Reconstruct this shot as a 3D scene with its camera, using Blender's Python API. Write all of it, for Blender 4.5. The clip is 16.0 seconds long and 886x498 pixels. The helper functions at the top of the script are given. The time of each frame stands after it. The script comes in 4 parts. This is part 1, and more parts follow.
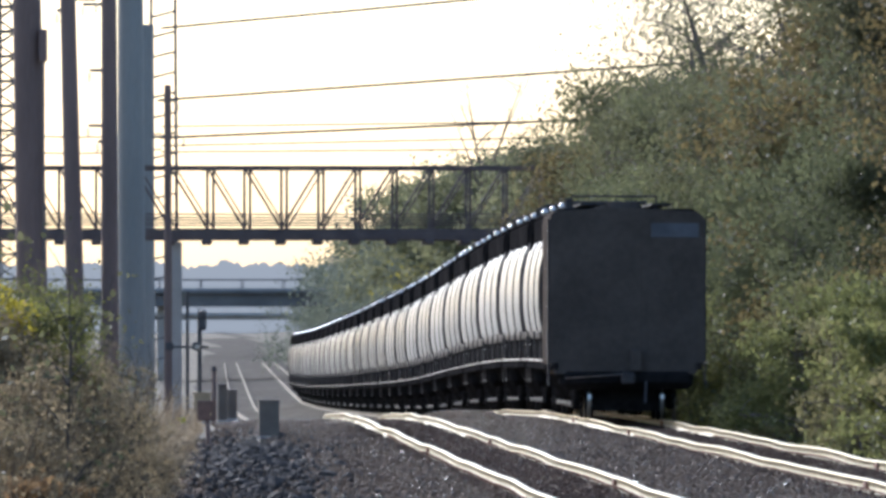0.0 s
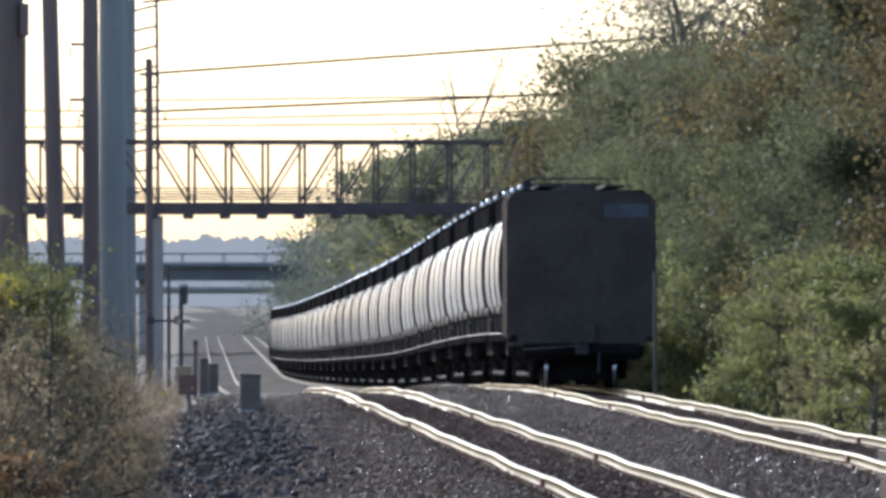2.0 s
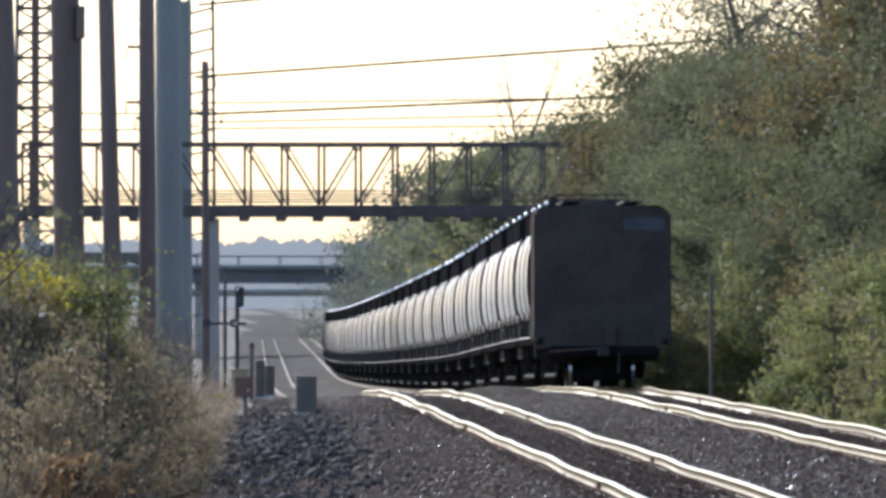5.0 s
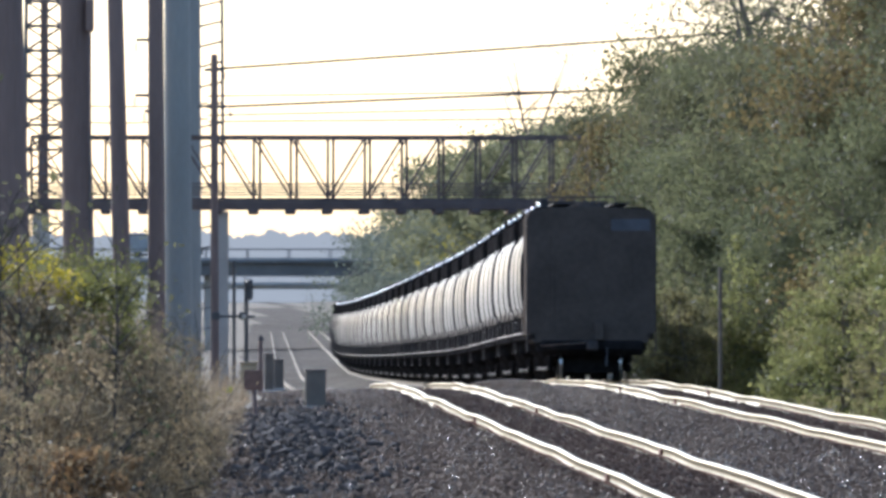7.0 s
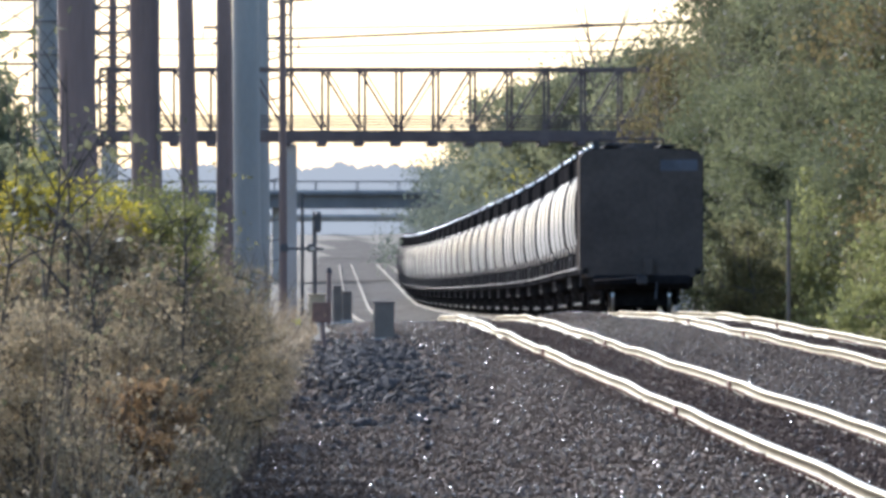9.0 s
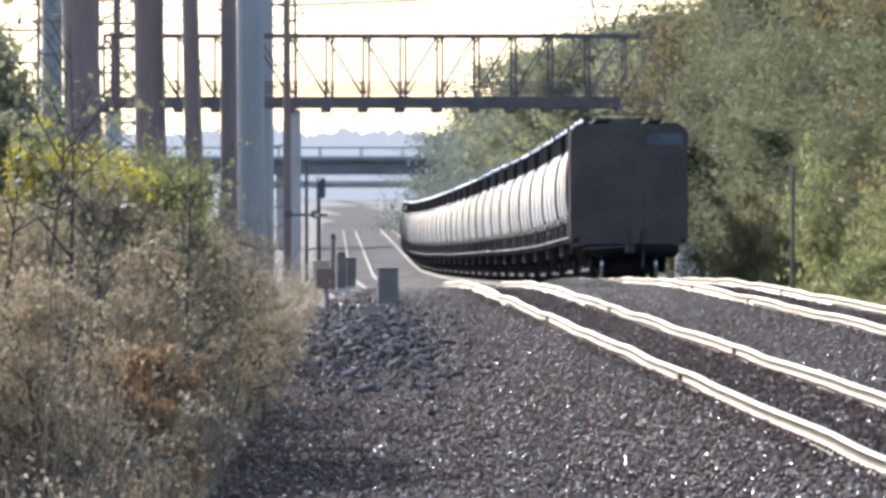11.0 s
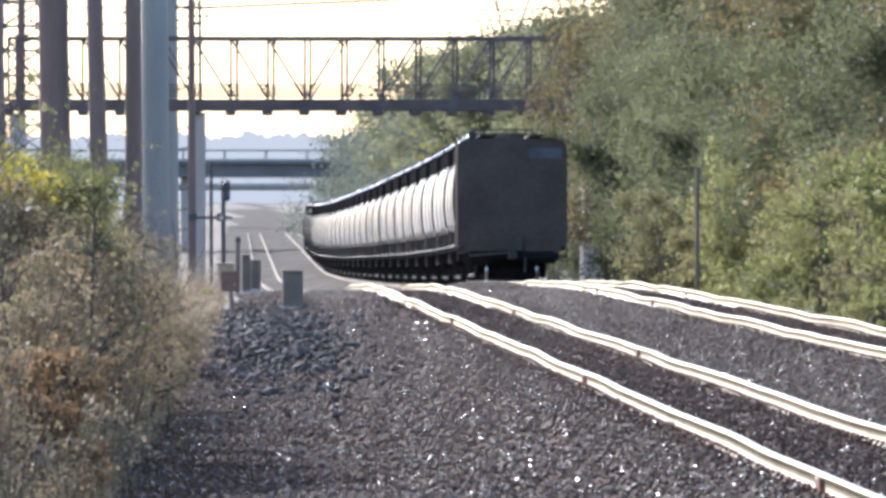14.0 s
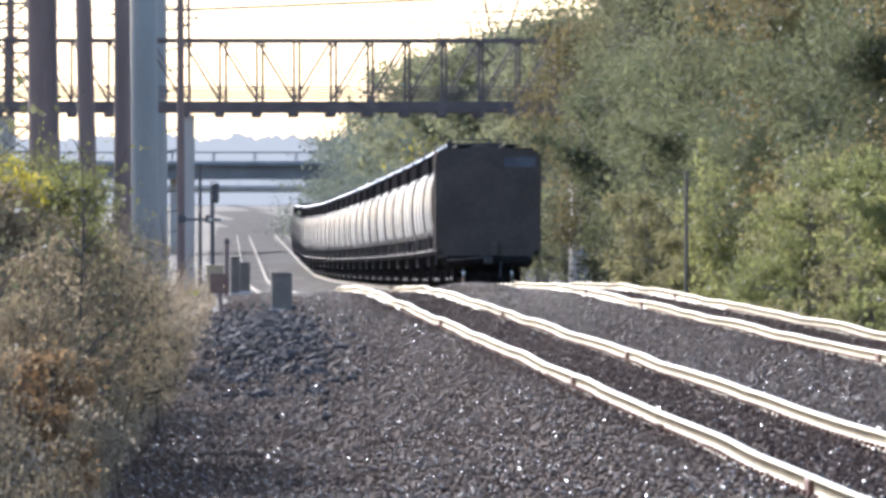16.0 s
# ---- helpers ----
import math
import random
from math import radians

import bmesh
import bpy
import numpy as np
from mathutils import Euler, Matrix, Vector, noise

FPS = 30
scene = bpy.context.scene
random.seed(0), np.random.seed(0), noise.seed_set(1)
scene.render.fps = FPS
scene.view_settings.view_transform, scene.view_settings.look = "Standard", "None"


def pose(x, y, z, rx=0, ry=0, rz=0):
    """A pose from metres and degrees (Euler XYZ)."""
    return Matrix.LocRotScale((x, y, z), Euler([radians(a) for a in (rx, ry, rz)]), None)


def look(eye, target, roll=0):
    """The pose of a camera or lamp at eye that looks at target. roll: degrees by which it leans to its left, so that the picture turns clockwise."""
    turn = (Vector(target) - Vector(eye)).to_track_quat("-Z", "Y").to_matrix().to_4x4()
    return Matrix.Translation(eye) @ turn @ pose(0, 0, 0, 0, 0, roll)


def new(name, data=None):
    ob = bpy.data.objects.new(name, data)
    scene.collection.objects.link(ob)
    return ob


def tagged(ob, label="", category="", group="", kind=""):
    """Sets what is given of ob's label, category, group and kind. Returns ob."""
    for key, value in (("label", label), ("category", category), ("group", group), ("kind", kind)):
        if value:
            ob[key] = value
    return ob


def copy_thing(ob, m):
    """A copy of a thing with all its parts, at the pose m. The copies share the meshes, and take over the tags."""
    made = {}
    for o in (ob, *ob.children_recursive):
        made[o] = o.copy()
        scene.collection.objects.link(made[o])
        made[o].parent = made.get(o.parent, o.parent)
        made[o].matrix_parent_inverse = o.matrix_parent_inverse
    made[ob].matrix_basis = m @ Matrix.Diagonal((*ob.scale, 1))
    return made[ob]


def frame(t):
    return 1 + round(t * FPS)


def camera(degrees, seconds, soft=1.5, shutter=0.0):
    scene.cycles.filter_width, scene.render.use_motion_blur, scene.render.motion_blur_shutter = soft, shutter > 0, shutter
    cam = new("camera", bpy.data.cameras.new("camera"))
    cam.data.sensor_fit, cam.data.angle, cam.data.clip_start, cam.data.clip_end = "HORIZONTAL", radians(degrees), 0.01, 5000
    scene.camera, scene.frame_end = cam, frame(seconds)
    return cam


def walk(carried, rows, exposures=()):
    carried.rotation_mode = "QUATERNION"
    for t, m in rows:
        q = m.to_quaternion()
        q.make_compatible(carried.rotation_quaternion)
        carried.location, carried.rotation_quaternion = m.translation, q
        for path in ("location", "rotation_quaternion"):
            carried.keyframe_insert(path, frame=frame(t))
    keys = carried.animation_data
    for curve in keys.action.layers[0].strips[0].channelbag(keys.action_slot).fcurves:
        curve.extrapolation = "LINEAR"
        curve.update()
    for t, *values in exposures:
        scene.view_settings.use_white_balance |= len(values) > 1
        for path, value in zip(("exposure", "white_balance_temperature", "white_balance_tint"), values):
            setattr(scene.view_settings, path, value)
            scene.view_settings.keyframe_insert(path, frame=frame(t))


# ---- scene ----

EYE = (0.0, 0.0, 2.2)
F = 14000.0      # bearings below are in 1/14000 rad, from the near track's direction and the eye's level


def aim(bx, bz):
    """The camera's pose, looking at a bearing to the right and above the track's direction."""
    return look(EYE, (bx / F * 1000, 1000, EYE[2] + bz / F * 1000))


cam = camera(2 * math.degrees(math.atan(784 / F)), 16.0, soft=3.5)
AIM = [(0.0, 594.5, 113.5), (0.5, 590.5, 92.5), (1.0, 603.5, 80.0), (1.5, 629.5, 70.5), (2.0, 627.5, 67.5), (2.5, 597.5, 122.5),
       (3.0, 550.5, 154.5), (3.5, 518.5, 128.5), (4.0, 533.5, 82.5), (4.2, 538.5, 73.5), (6.3, 505.5, 70.5), (6.5, 505.5, 60.5),
       (7.0, 512.0, 59.5), (7.5, 496.0, 73.5), (8.0, 466.5, 39.5), (8.5, 380.5, 19.5), (9.0, 391.0, -60.5), (9.5, 425.5, -96.5),
       (10.0, 383.5, -119.5), (10.2, 400.5, -121.5), (12.3, 330.5, -100.5), (12.5, 326.5, -81.5), (13.0, 368.5, -101.5),
       (13.5, 412.5, -131.5), (14.0, 552.5, -115.5), (14.5, 604.0, -105.5), (15.0, 604.5, -115.5), (15.5, 596.5, -110.0), (16.0, 572.0, -112.0)]
walk(cam, [(t, aim(bx, bz)) for t, bx, bz in AIM],
     exposures=[(0.0, 0.5, 5440, 12), (2.0, 0.44, 5440, 12), (3.5, 0.18, 5540, 12), (4.2, 0.3, 5510, 12), (6.5, 0.62, 5440, 12),
                (9.0, 0.9, 5480, 12), (10.2, 1.18, 5570, 13), (12.5, 1.3, 5570, 14), (16.0, 1.24, 5570, 15)])

# ---- light ----
SUN_LEFT, SUN_UP = 26.0, 27.0
world = bpy.data.worlds.new("sky")
scene.world = world
world.use_nodes = True
wn = world.node_tree
sky = wn.nodes.new("ShaderNodeTexSky")
sky.sky_type, sky.sun_disc = "NISHITA", False
sky.sun_elevation, sky.sun_rotation = radians(SUN_UP), radians(-SUN_LEFT)
sky.air_density, sky.dust_density, sky.ozone_density = 1.0, 2.0, 1.0
wn.links.new(sky.outputs[0], wn.nodes["Background"].inputs[0])
wn.nodes["Background"].inputs[1].default_value = 0.138
sun_data = bpy.data.lights.new("sun", "SUN")
sun_data.energy, sun_data.angle, sun_data.color = 3.0, radians(0.6), (1.0, 0.94, 0.85)
sun = new("sun", sun_data)
SUN_DIR = Vector((-math.sin(radians(SUN_LEFT)) * math.cos(radians(SUN_UP)), math.cos(radians(SUN_LEFT)) * math.cos(radians(SUN_UP)), math.sin(radians(SUN_UP))))
sun.matrix_world = look(SUN_DIR * 100, (0, 0, 0))


# ---- materials ----
def mat(name, a, b, scale=3.0, rough=0.8, metal=0.0, bump=0.0, fine=40.0, rand=0.0, island=0.0, through_light=0.0, spec=0.5, stretch=(1, 1, 1)):
    """A surface between colours a and b: broad patches and fine grain, with relief; rand and island vary it by object or by piece."""
    m = bpy.data.materials.new(name)
    m.use_nodes = True
    t = m.node_tree
    n, l = t.nodes, t.links
    bsdf = n["Principled BSDF"]
    bsdf.inputs["Roughness"].default_value, bsdf.inputs["Metallic"].default_value = rough, metal
    bsdf.inputs["Specular IOR Level"].default_value = spec
    co, mp = n.new("ShaderNodeTexCoord"), n.new("ShaderNodeMapping")
    mp.inputs["Scale"].default_value = stretch
    l.new(co.outputs["Object"], mp.inputs["Vector"])
    broad, grain = n.new("ShaderNodeTexNoise"), n.new("ShaderNodeTexNoise")
    broad.inputs["Scale"].default_value, broad.inputs["Detail"].default_value = scale, 5
    grain.inputs["Scale"].default_value, grain.inputs["Detail"].default_value = fine, 3
    for k in (broad, grain):
        l.new(mp.outputs[0], k.inputs["Vector"])
    add = n.new("ShaderNodeMath")
    add.operation = "MULTIPLY_ADD"
    add.inputs[1].default_value = 0.45
    l.new(grain.outputs["Fac"], add.inputs[0])
    l.new(broad.outputs["Fac"], add.inputs[2])
    last = add.outputs[0]
    for amount, node, socket in ((rand, "ShaderNodeObjectInfo", "Random"), (island, "ShaderNodeNewGeometry", "Random Per Island")):
        if amount:
            src, more = n.new(node), n.new("ShaderNodeMath")
            more.operation = "MULTIPLY_ADD"
            more.inputs[1].default_value = amount
            l.new(src.outputs[socket], more.inputs[0])
            l.new(last, more.inputs[2])
            last = more.outputs[0]
    ramp = n.new("ShaderNodeMapRange")
    mid = 0.725 + (rand + island) / 2
    ramp.inputs["From Min"].default_value, ramp.inputs["From Max"].default_value = mid - 0.25 - (rand + island) / 2.5, mid + 0.25 + (rand + island) / 2.5
    l.new(last, ramp.inputs["Value"])
    mix = n.new("ShaderNodeMix")
    mix.data_type = "RGBA"
    mix.inputs["A"].default_value, mix.inputs["B"].default_value = (*a, 1), (*b, 1)
    l.new(ramp.outputs[0], mix.inputs["Factor"])
    l.new(mix.outputs["Result"], bsdf.inputs["Base Color"])
    if bump:
        bp = n.new("ShaderNodeBump")
        bp.inputs["Strength"].default_value, bp.inputs["Distance"].default_value = 0.8, bump
        l.new(last, bp.inputs["Height"])
        l.new(bp.outputs[0], bsdf.inputs["Normal"])
    if through_light:
        tr, mx = n.new("ShaderNodeBsdfTranslucent"), n.new("ShaderNodeMixShader")
        mx.inputs[0].default_value = through_light
        l.new(mix.outputs["Result"], tr.inputs["Color"])
        l.new(bsdf.outputs[0], mx.inputs[1])
        l.new(tr.outputs[0], mx.inputs[2])
        l.new(mx.outputs[0], n["Material Output"].inputs["Surface"])
    return m


M_GROUND = mat("dry_earth", (0.09, 0.075, 0.055), (0.20, 0.165, 0.11), 0.4, 0.95, bump=0.05, fine=6)
M_BED = mat("ballast_bed", (0.056, 0.034, 0.022), (0.128, 0.085, 0.058), 1.5, 0.9, bump=0.05, fine=14, spec=0.1)
M_STONE = mat("ballast_stone", (0.062, 0.038, 0.024), (0.175, 0.117, 0.078), 2, 0.7, fine=30, island=0.8, spec=0.15)
M_GLINT = mat("wet_looking_stone", (0.05, 0.035, 0.026), (0.16, 0.12, 0.092), 2, 0.16, fine=30, island=0.8)
M_ROCK = mat("dark_rock", (0.036, 0.031, 0.028), (0.10, 0.088, 0.08), 2, 0.8, fine=12, island=0.6, bump=0.02, spec=0.12)
M_HEAD = mat("polished_rail", (0.48, 0.44, 0.34), (0.70, 0.64, 0.5), 2, 0.3, 1.0, fine=60, stretch=(1, 0.05, 1))
M_WEB = mat("rail_rust", (0.26, 0.215, 0.13), (0.46, 0.39, 0.25), 2, 0.5, 0.2, fine=25, bump=0.002)
# Far rail: gleam taken out by a matt colour, in place of haze.
M_DULL = mat("haze_dulled_rail", (0.26, 0.22, 0.17), (0.42, 0.37, 0.3), 2, 0.75, 0.0, fine=25, spec=0.1)
M_SPIKE = mat("spike_rust", (0.14, 0.06, 0.04), (0.26, 0.12, 0.08), 9, 0.7)
M_PALE = mat("pale_car_paint", (0.6, 0.56, 0.48), (0.85, 0.82, 0.76), 0.8, 0.26, fine=6, rand=0.5, stretch=(1, 1.5, 0.25))
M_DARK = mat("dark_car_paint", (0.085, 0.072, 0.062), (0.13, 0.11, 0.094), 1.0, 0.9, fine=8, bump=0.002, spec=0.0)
# Near-black: real paint on the upper sides, painted-in shade on parts below.
M_TOP = mat("black_paint_and_shade", (0.012, 0.012, 0.013), (0.035, 0.033, 0.033), 1.0, 0.9, fine=8, bump=0.002, spec=0.0)
# Leaf colour lightened to stand in for haze over distant foliage.
M_HAZED = mat("haze_paled_leaves", (0.16, 0.175, 0.095), (0.32, 0.31, 0.17), 0.4, 0.7, fine=2, island=0.4, rand=0.3, through_light=0.55)
M_STEEL = mat("car_steel", (0.035, 0.032, 0.032), (0.085, 0.075, 0.07), 3, 0.7, 0.0, fine=20, bump=0.003)
M_GRIP = mat("worn_grip_steel", (0.35, 0.33, 0.3), (0.6, 0.58, 0.54), 4, 0.3, 0.9)
M_GLINT_BALL = mat("glint_ball_metal", (0.75, 0.74, 0.7), (0.9, 0.89, 0.86), 4, 0.28, 1.0)
M_TREAD = mat("worn_wheel_steel", (0.4, 0.39, 0.37), (0.6, 0.58, 0.55), 5, 0.3, 1.0)
# Grey-blue colour for the sheen at the top of the end wall.
M_SHEEN = mat("painted_sheen", (0.05, 0.055, 0.07), (0.10, 0.11, 0.135), 2, 0.4)
M_POLE = mat("weathered_pole", (0.16, 0.115, 0.098), (0.29, 0.21, 0.18), 1.2, 0.85, fine=16, bump=0.01, stretch=(1, 1, 0.12), rand=0.2)
M_GREYPOLE = mat("grey_steel_pole", (0.25, 0.25, 0.235), (0.34, 0.34, 0.32), 0.7, 0.55, 0.1, fine=12, stretch=(1, 1, 0.2))
M_LATTICE = mat("galvanised_lattice", (0.13, 0.12, 0.115), (0.22, 0.205, 0.195), 2, 0.6, 0.3)
M_BRIDGE = mat("brown_bridge_steel", (0.10, 0.076, 0.07), (0.175, 0.135, 0.12), 1.5, 0.7, 0.1, fine=15, bump=0.004)
M_CONCRETE = mat("stained_concrete", (0.42, 0.385, 0.34), (0.54, 0.5, 0.445), 0.5, 0.9, fine=8, bump=0.01)
M_BOX = mat("grey_box_paint", (0.14, 0.117, 0.092), (0.2, 0.168, 0.135), 3, 0.6, fine=20)
M_RUSTSIGN = mat("rusty_sign", (0.14, 0.08, 0.06), (0.26, 0.15, 0.11), 6, 0.7, fine=40)
M_TAN = mat("tan_cabinet_paint", (0.38, 0.30, 0.18), (0.52, 0.42, 0.27), 2, 0.6)
M_YELLOW = mat("yellow_marker_paint", (0.6, 0.5, 0.05), (0.8, 0.7, 0.1), 5, 0.4)
M_BLACK = mat("black_signal_paint", (0.06, 0.06, 0.065), (0.1, 0.1, 0.1), 4, 0.5)
M_WIRE = mat("weathered_wire", (0.03, 0.03, 0.03), (0.06, 0.058, 0.055), 1, 0.9, 0.0, spec=0.1)
M_GLASS = mat("grey_insulator", (0.25, 0.25, 0.25), (0.45, 0.45, 0.45), 5, 0.2)
M_BARK = mat("grey_brown_bark", (0.12, 0.10, 0.08), (0.24, 0.2, 0.165), 3, 0.9, fine=25, bump=0.02, stretch=(1, 1, 0.2))
M_TWIG = mat("dark_twig_bark", (0.045, 0.036, 0.03), (0.09, 0.075, 0.06), 4, 0.9, fine=25)
# Far track bed, greyed in its colour to stand in for haze.
M_PALEBED = mat("hazed_bed_stone", (0.05, 0.043, 0.036), (0.15, 0.132, 0.11), 0.35, 0.95, fine=3, spec=0.05, bump=0.08)
M_RUSTSTONE = mat("rust_stained_stone", (0.042, 0.025, 0.018), (0.115, 0.072, 0.052), 2, 0.8, fine=30, island=0.7, spec=0.1)
M_GIRDER = mat("weathered_bridge_girder", (0.15, 0.145, 0.14), (0.25, 0.24, 0.23), 0.4, 0.85, fine=6, bump=0.01)
M_GREEN = mat("green_leaves", (0.066, 0.078, 0.042), (0.225, 0.235, 0.115), 0.35, 0.6, fine=3, island=0.4, rand=0.5, through_light=0.6)
M_OLIVE = mat("olive_leaves", (0.066, 0.07, 0.04), (0.205, 0.20, 0.10), 0.35, 0.6, fine=3, island=0.4, rand=0.5, through_light=0.6)
M_GOLD = mat("yellowing_leaves", (0.26, 0.24, 0.03), (0.66, 0.53, 0.06), 0.5, 0.5, fine=4, island=0.5, through_light=0.55)
M_AUTUMN = mat("golden_autumn_leaves", (0.095, 0.08, 0.04), (0.28, 0.22, 0.09), 0.4, 0.6, fine=3, island=0.4, rand=0.3, through_light=0.55)
M_BRIGHT = mat("sunlit_bush_leaves", (0.13, 0.15, 0.055), (0.36, 0.35, 0.13), 0.5, 0.55, fine=3, island=0.5, rand=0.3, through_light=0.6)
M_TANBUSH = mat("olive_tan_bush_leaves", (0.14, 0.135, 0.065), (0.39, 0.35, 0.165), 0.5, 0.6, fine=3, island=0.5, rand=0.3, through_light=0.6)
M_MOSS = mat("olive_green_bush_leaves", (0.10, 0.115, 0.03), (0.27, 0.26, 0.07), 0.8, 0.55, fine=4, island=0.5, through_light=0.55)
M_WEED = mat("brown_weed", (0.155, 0.12, 0.07), (0.48, 0.38, 0.225), 1.0, 0.8, fine=4, island=0.5, rand=0.4, through_light=0.45)
M_STALK = mat("dry_brown_stalk", (0.06, 0.046, 0.034), (0.19, 0.15, 0.105), 1.4, 0.85, fine=5, island=0.5, through_light=0.2)
M_DRAB = mat("drab_autumn_leaves", (0.15, 0.122, 0.07), (0.34, 0.27, 0.15), 1.2, 0.7, fine=5, island=0.5, through_light=0.5)
M_RUSTLEAF = mat("rusty_withered_leaves", (0.17, 0.105, 0.05), (0.42, 0.27, 0.13), 1, 0.75, fine=5, island=0.6, through_light=0.45)
# Far foliage: haze mixed into the base colour, so paler than near leaves.
M_FAR = mat("far_leaves_hazed", (0.15, 0.175, 0.13), (0.27, 0.28, 0.2), 0.1, 0.8, fine=1, island=0.6, through_light=0.3)
M_STRAW = mat("dry_grass", (0.14, 0.105, 0.068), (0.42, 0.32, 0.2), 1.6, 0.7, fine=5, island=0.45, through_light=0.4)
M_PLUME = mat("pale_seed_heads", (0.25, 0.2, 0.14), (0.5, 0.42, 0.3), 1, 0.8, fine=5, island=0.6, through_light=0.5)


# ---- mesh helpers ----
def part(name, bm, material, parent, label="", kind=""):
    me = bpy.data.meshes.new(name)
    bm.to_mesh(me)
    bm.free()
    me.materials.append(material)
    ob = new(name, me)
    ob.parent = parent
    return tagged(ob, label, kind=kind)


def part_np(name, verts, faces, material, parent=None, label="", kind="", smooth=False):
    """One mesh from arrays: verts (n, 3), faces (m, k)."""
    me = bpy.data.meshes.new(name)
    k = faces.shape[1]
    me.vertices.add(len(verts))
    me.vertices.foreach_set("co", np.asarray(verts, dtype=np.float32).ravel())
    me.loops.add(faces.size)
    me.loops.foreach_set("vertex_index", faces.astype(np.int32).ravel())
    me.polygons.add(len(faces))
    me.polygons.foreach_set("loop_start", np.arange(0, faces.size, k, dtype=np.int32))
    me.update(calc_edges=True)
    if smooth:
        me.polygons.foreach_set("use_smooth", np.ones(len(faces), dtype=bool))
    me.materials.append(material)
    ob = new(name, me)
    if parent:
        ob.parent = parent
    return tagged(ob, label, kind=kind)


def thing(name, m, label, category, group="", kind=""):
    ob = new(name)
    ob.matrix_world = m
    ob.empty_display_size = 0.3
    return tagged(ob, label, category, group, kind)


def box(bm, lo, hi, bevel=0.0, m=None):
    lo, hi = Vector(lo), Vector(hi)
    r = bmesh.ops.create_cube(bm, size=1.0, matrix=Matrix.LocRotScale((lo + hi) / 2, None, hi - lo))
    vs = r["verts"]
    if bevel:
        es = list({e for v in vs for e in v.link_edges})
        vs = bmesh.ops.bevel(bm, geom=es, offset=bevel, segments=1, affect="EDGES", profile=0.5)["verts"]
    if m:
        bmesh.ops.transform(bm, matrix=m, verts=vs)
    return bm


def rod(bm, p, q, r, r2=None, n=8):
    p, q = Vector(p), Vector(q)
    d = q - p
    m = Matrix.Translation((p + q) / 2) @ d.to_track_quat("Z", "Y").to_matrix().to_4x4()
    bmesh.ops.create_cone(bm, cap_ends=True, segments=n, radius1=r, radius2=r if r2 is None else r2, depth=d.length, matrix=m)
    return bm


def B(lo, hi, bevel=0.0):
    return box(bmesh.new(), lo, hi, bevel)


def R(p, q, r, r2=None, n=8):
    return rod(bmesh.new(), p, q, r, r2, n)


def at(bx, bz, d):
    """The place at a bearing, d metres down the line."""
    return Vector((bx * d / F, d, EYE[2] + bz * d / F))


# ---- lie of the land ----
RAIL_Y = [-80, 120, 150, 169, 184, 203, 230, 256, 286, 359, 420, 471, 528, 600, 900, 6000]
RAIL_Z = [0, 0, 0.0, -0.02, -0.08, -0.28, -0.68, -1.12, -1.5, -2.3, -2.9, -3.35, -3.7, -3.85, -3.9, -3.9]
BEND_Y = [-80, 130, 160, 200, 286, 359, 471, 528, 6000]
BEND_X = [0, 0, 0.03, 0.38, 1.15, 1.75, 2.6, 3.05, 78]


def smooth_interp(y, ys, xs):
    y = np.asarray(y, dtype=float)
    return sum(np.interp(y + o, ys, xs) for o in (-9, -4.5, 0, 4.5, 9)) / 5


def rail_z(y):
    return smooth_interp(y, RAIL_Y, RAIL_Z)


def bend(y):
    return smooth_interp(y, BEND_Y, BEND_X)


LEFT_TRACK, RIGHT_TRACK, GAUGE = 6.02, 10.78, 1.505


def left_drop(y):
    """How far the left track sags below the other beyond the crest."""
    return np.interp(y, [165, 203, 240, 286, 420, 600, 900], [0, -0.1, -0.42, -0.6, -0.55, -0.2, -0.1])


def left_drift(y):
    return np.interp(y, [65, 110, 160, 220], [0, 0.07, 0.07, 0.03])


def wobble(y, k):
    y = np.asarray(y, dtype=float)
    return np.sin(y / 1.37 + k) * 0.35 + np.sin(y / 0.83 + 2 * k) * 0.2 + np.sin(y / 2.3 + 3.1 * k) * 0.6


def ground_z(x, y):
    """Height of the ground: a flat bed of stone under both tracks, a low apron beside it, verges beyond."""
    x, y = np.asarray(x, dtype=float), np.asarray(y, dtype=float)
    u = x - bend(y)
    z = rail_z(y) + np.interp(u, [-60, -8, -2, 0.5, 2.0, 3.2, 3.9, 4.4, 4.9, 12.2, 12.9, 14.0, 16.5, 40, 120], [0.2, -0.3, -0.55, -0.6, -0.54, -0.46, -0.36, -0.23, -0.17, -0.17, -0.4, -0.75, -0.6, 0.6, 1.0])
    z = z + np.interp(y, [105, 145], [0, 0.28]) * np.interp(u, [-4, -1, 3.6, 4.5], [0, 1, 0.85, 0])
    z = z + 0.28 * np.exp(-((u - 2.3) / 0.9) ** 2 - ((y - 126) / 11) ** 2)
    z = z + 0.17 * np.exp(-((u - 8.4) / 0.75) ** 4 - ((y - 203) / 20) ** 4)
    z = z + left_drop(y) * np.clip((9.5 - u) / 2, 0, 1)
    z = z + 0.04 * np.sin(x * 1.3 + y * 0.21) * np.sin(y * 0.37) * np.clip((np.abs(u - 8.4) - 4.5) / 1.5, 0, 1)
    near = np.clip((22 - np.hypot(x, y)) / 12, 0, 1)
    return z * (1 - near) + near * 0.55


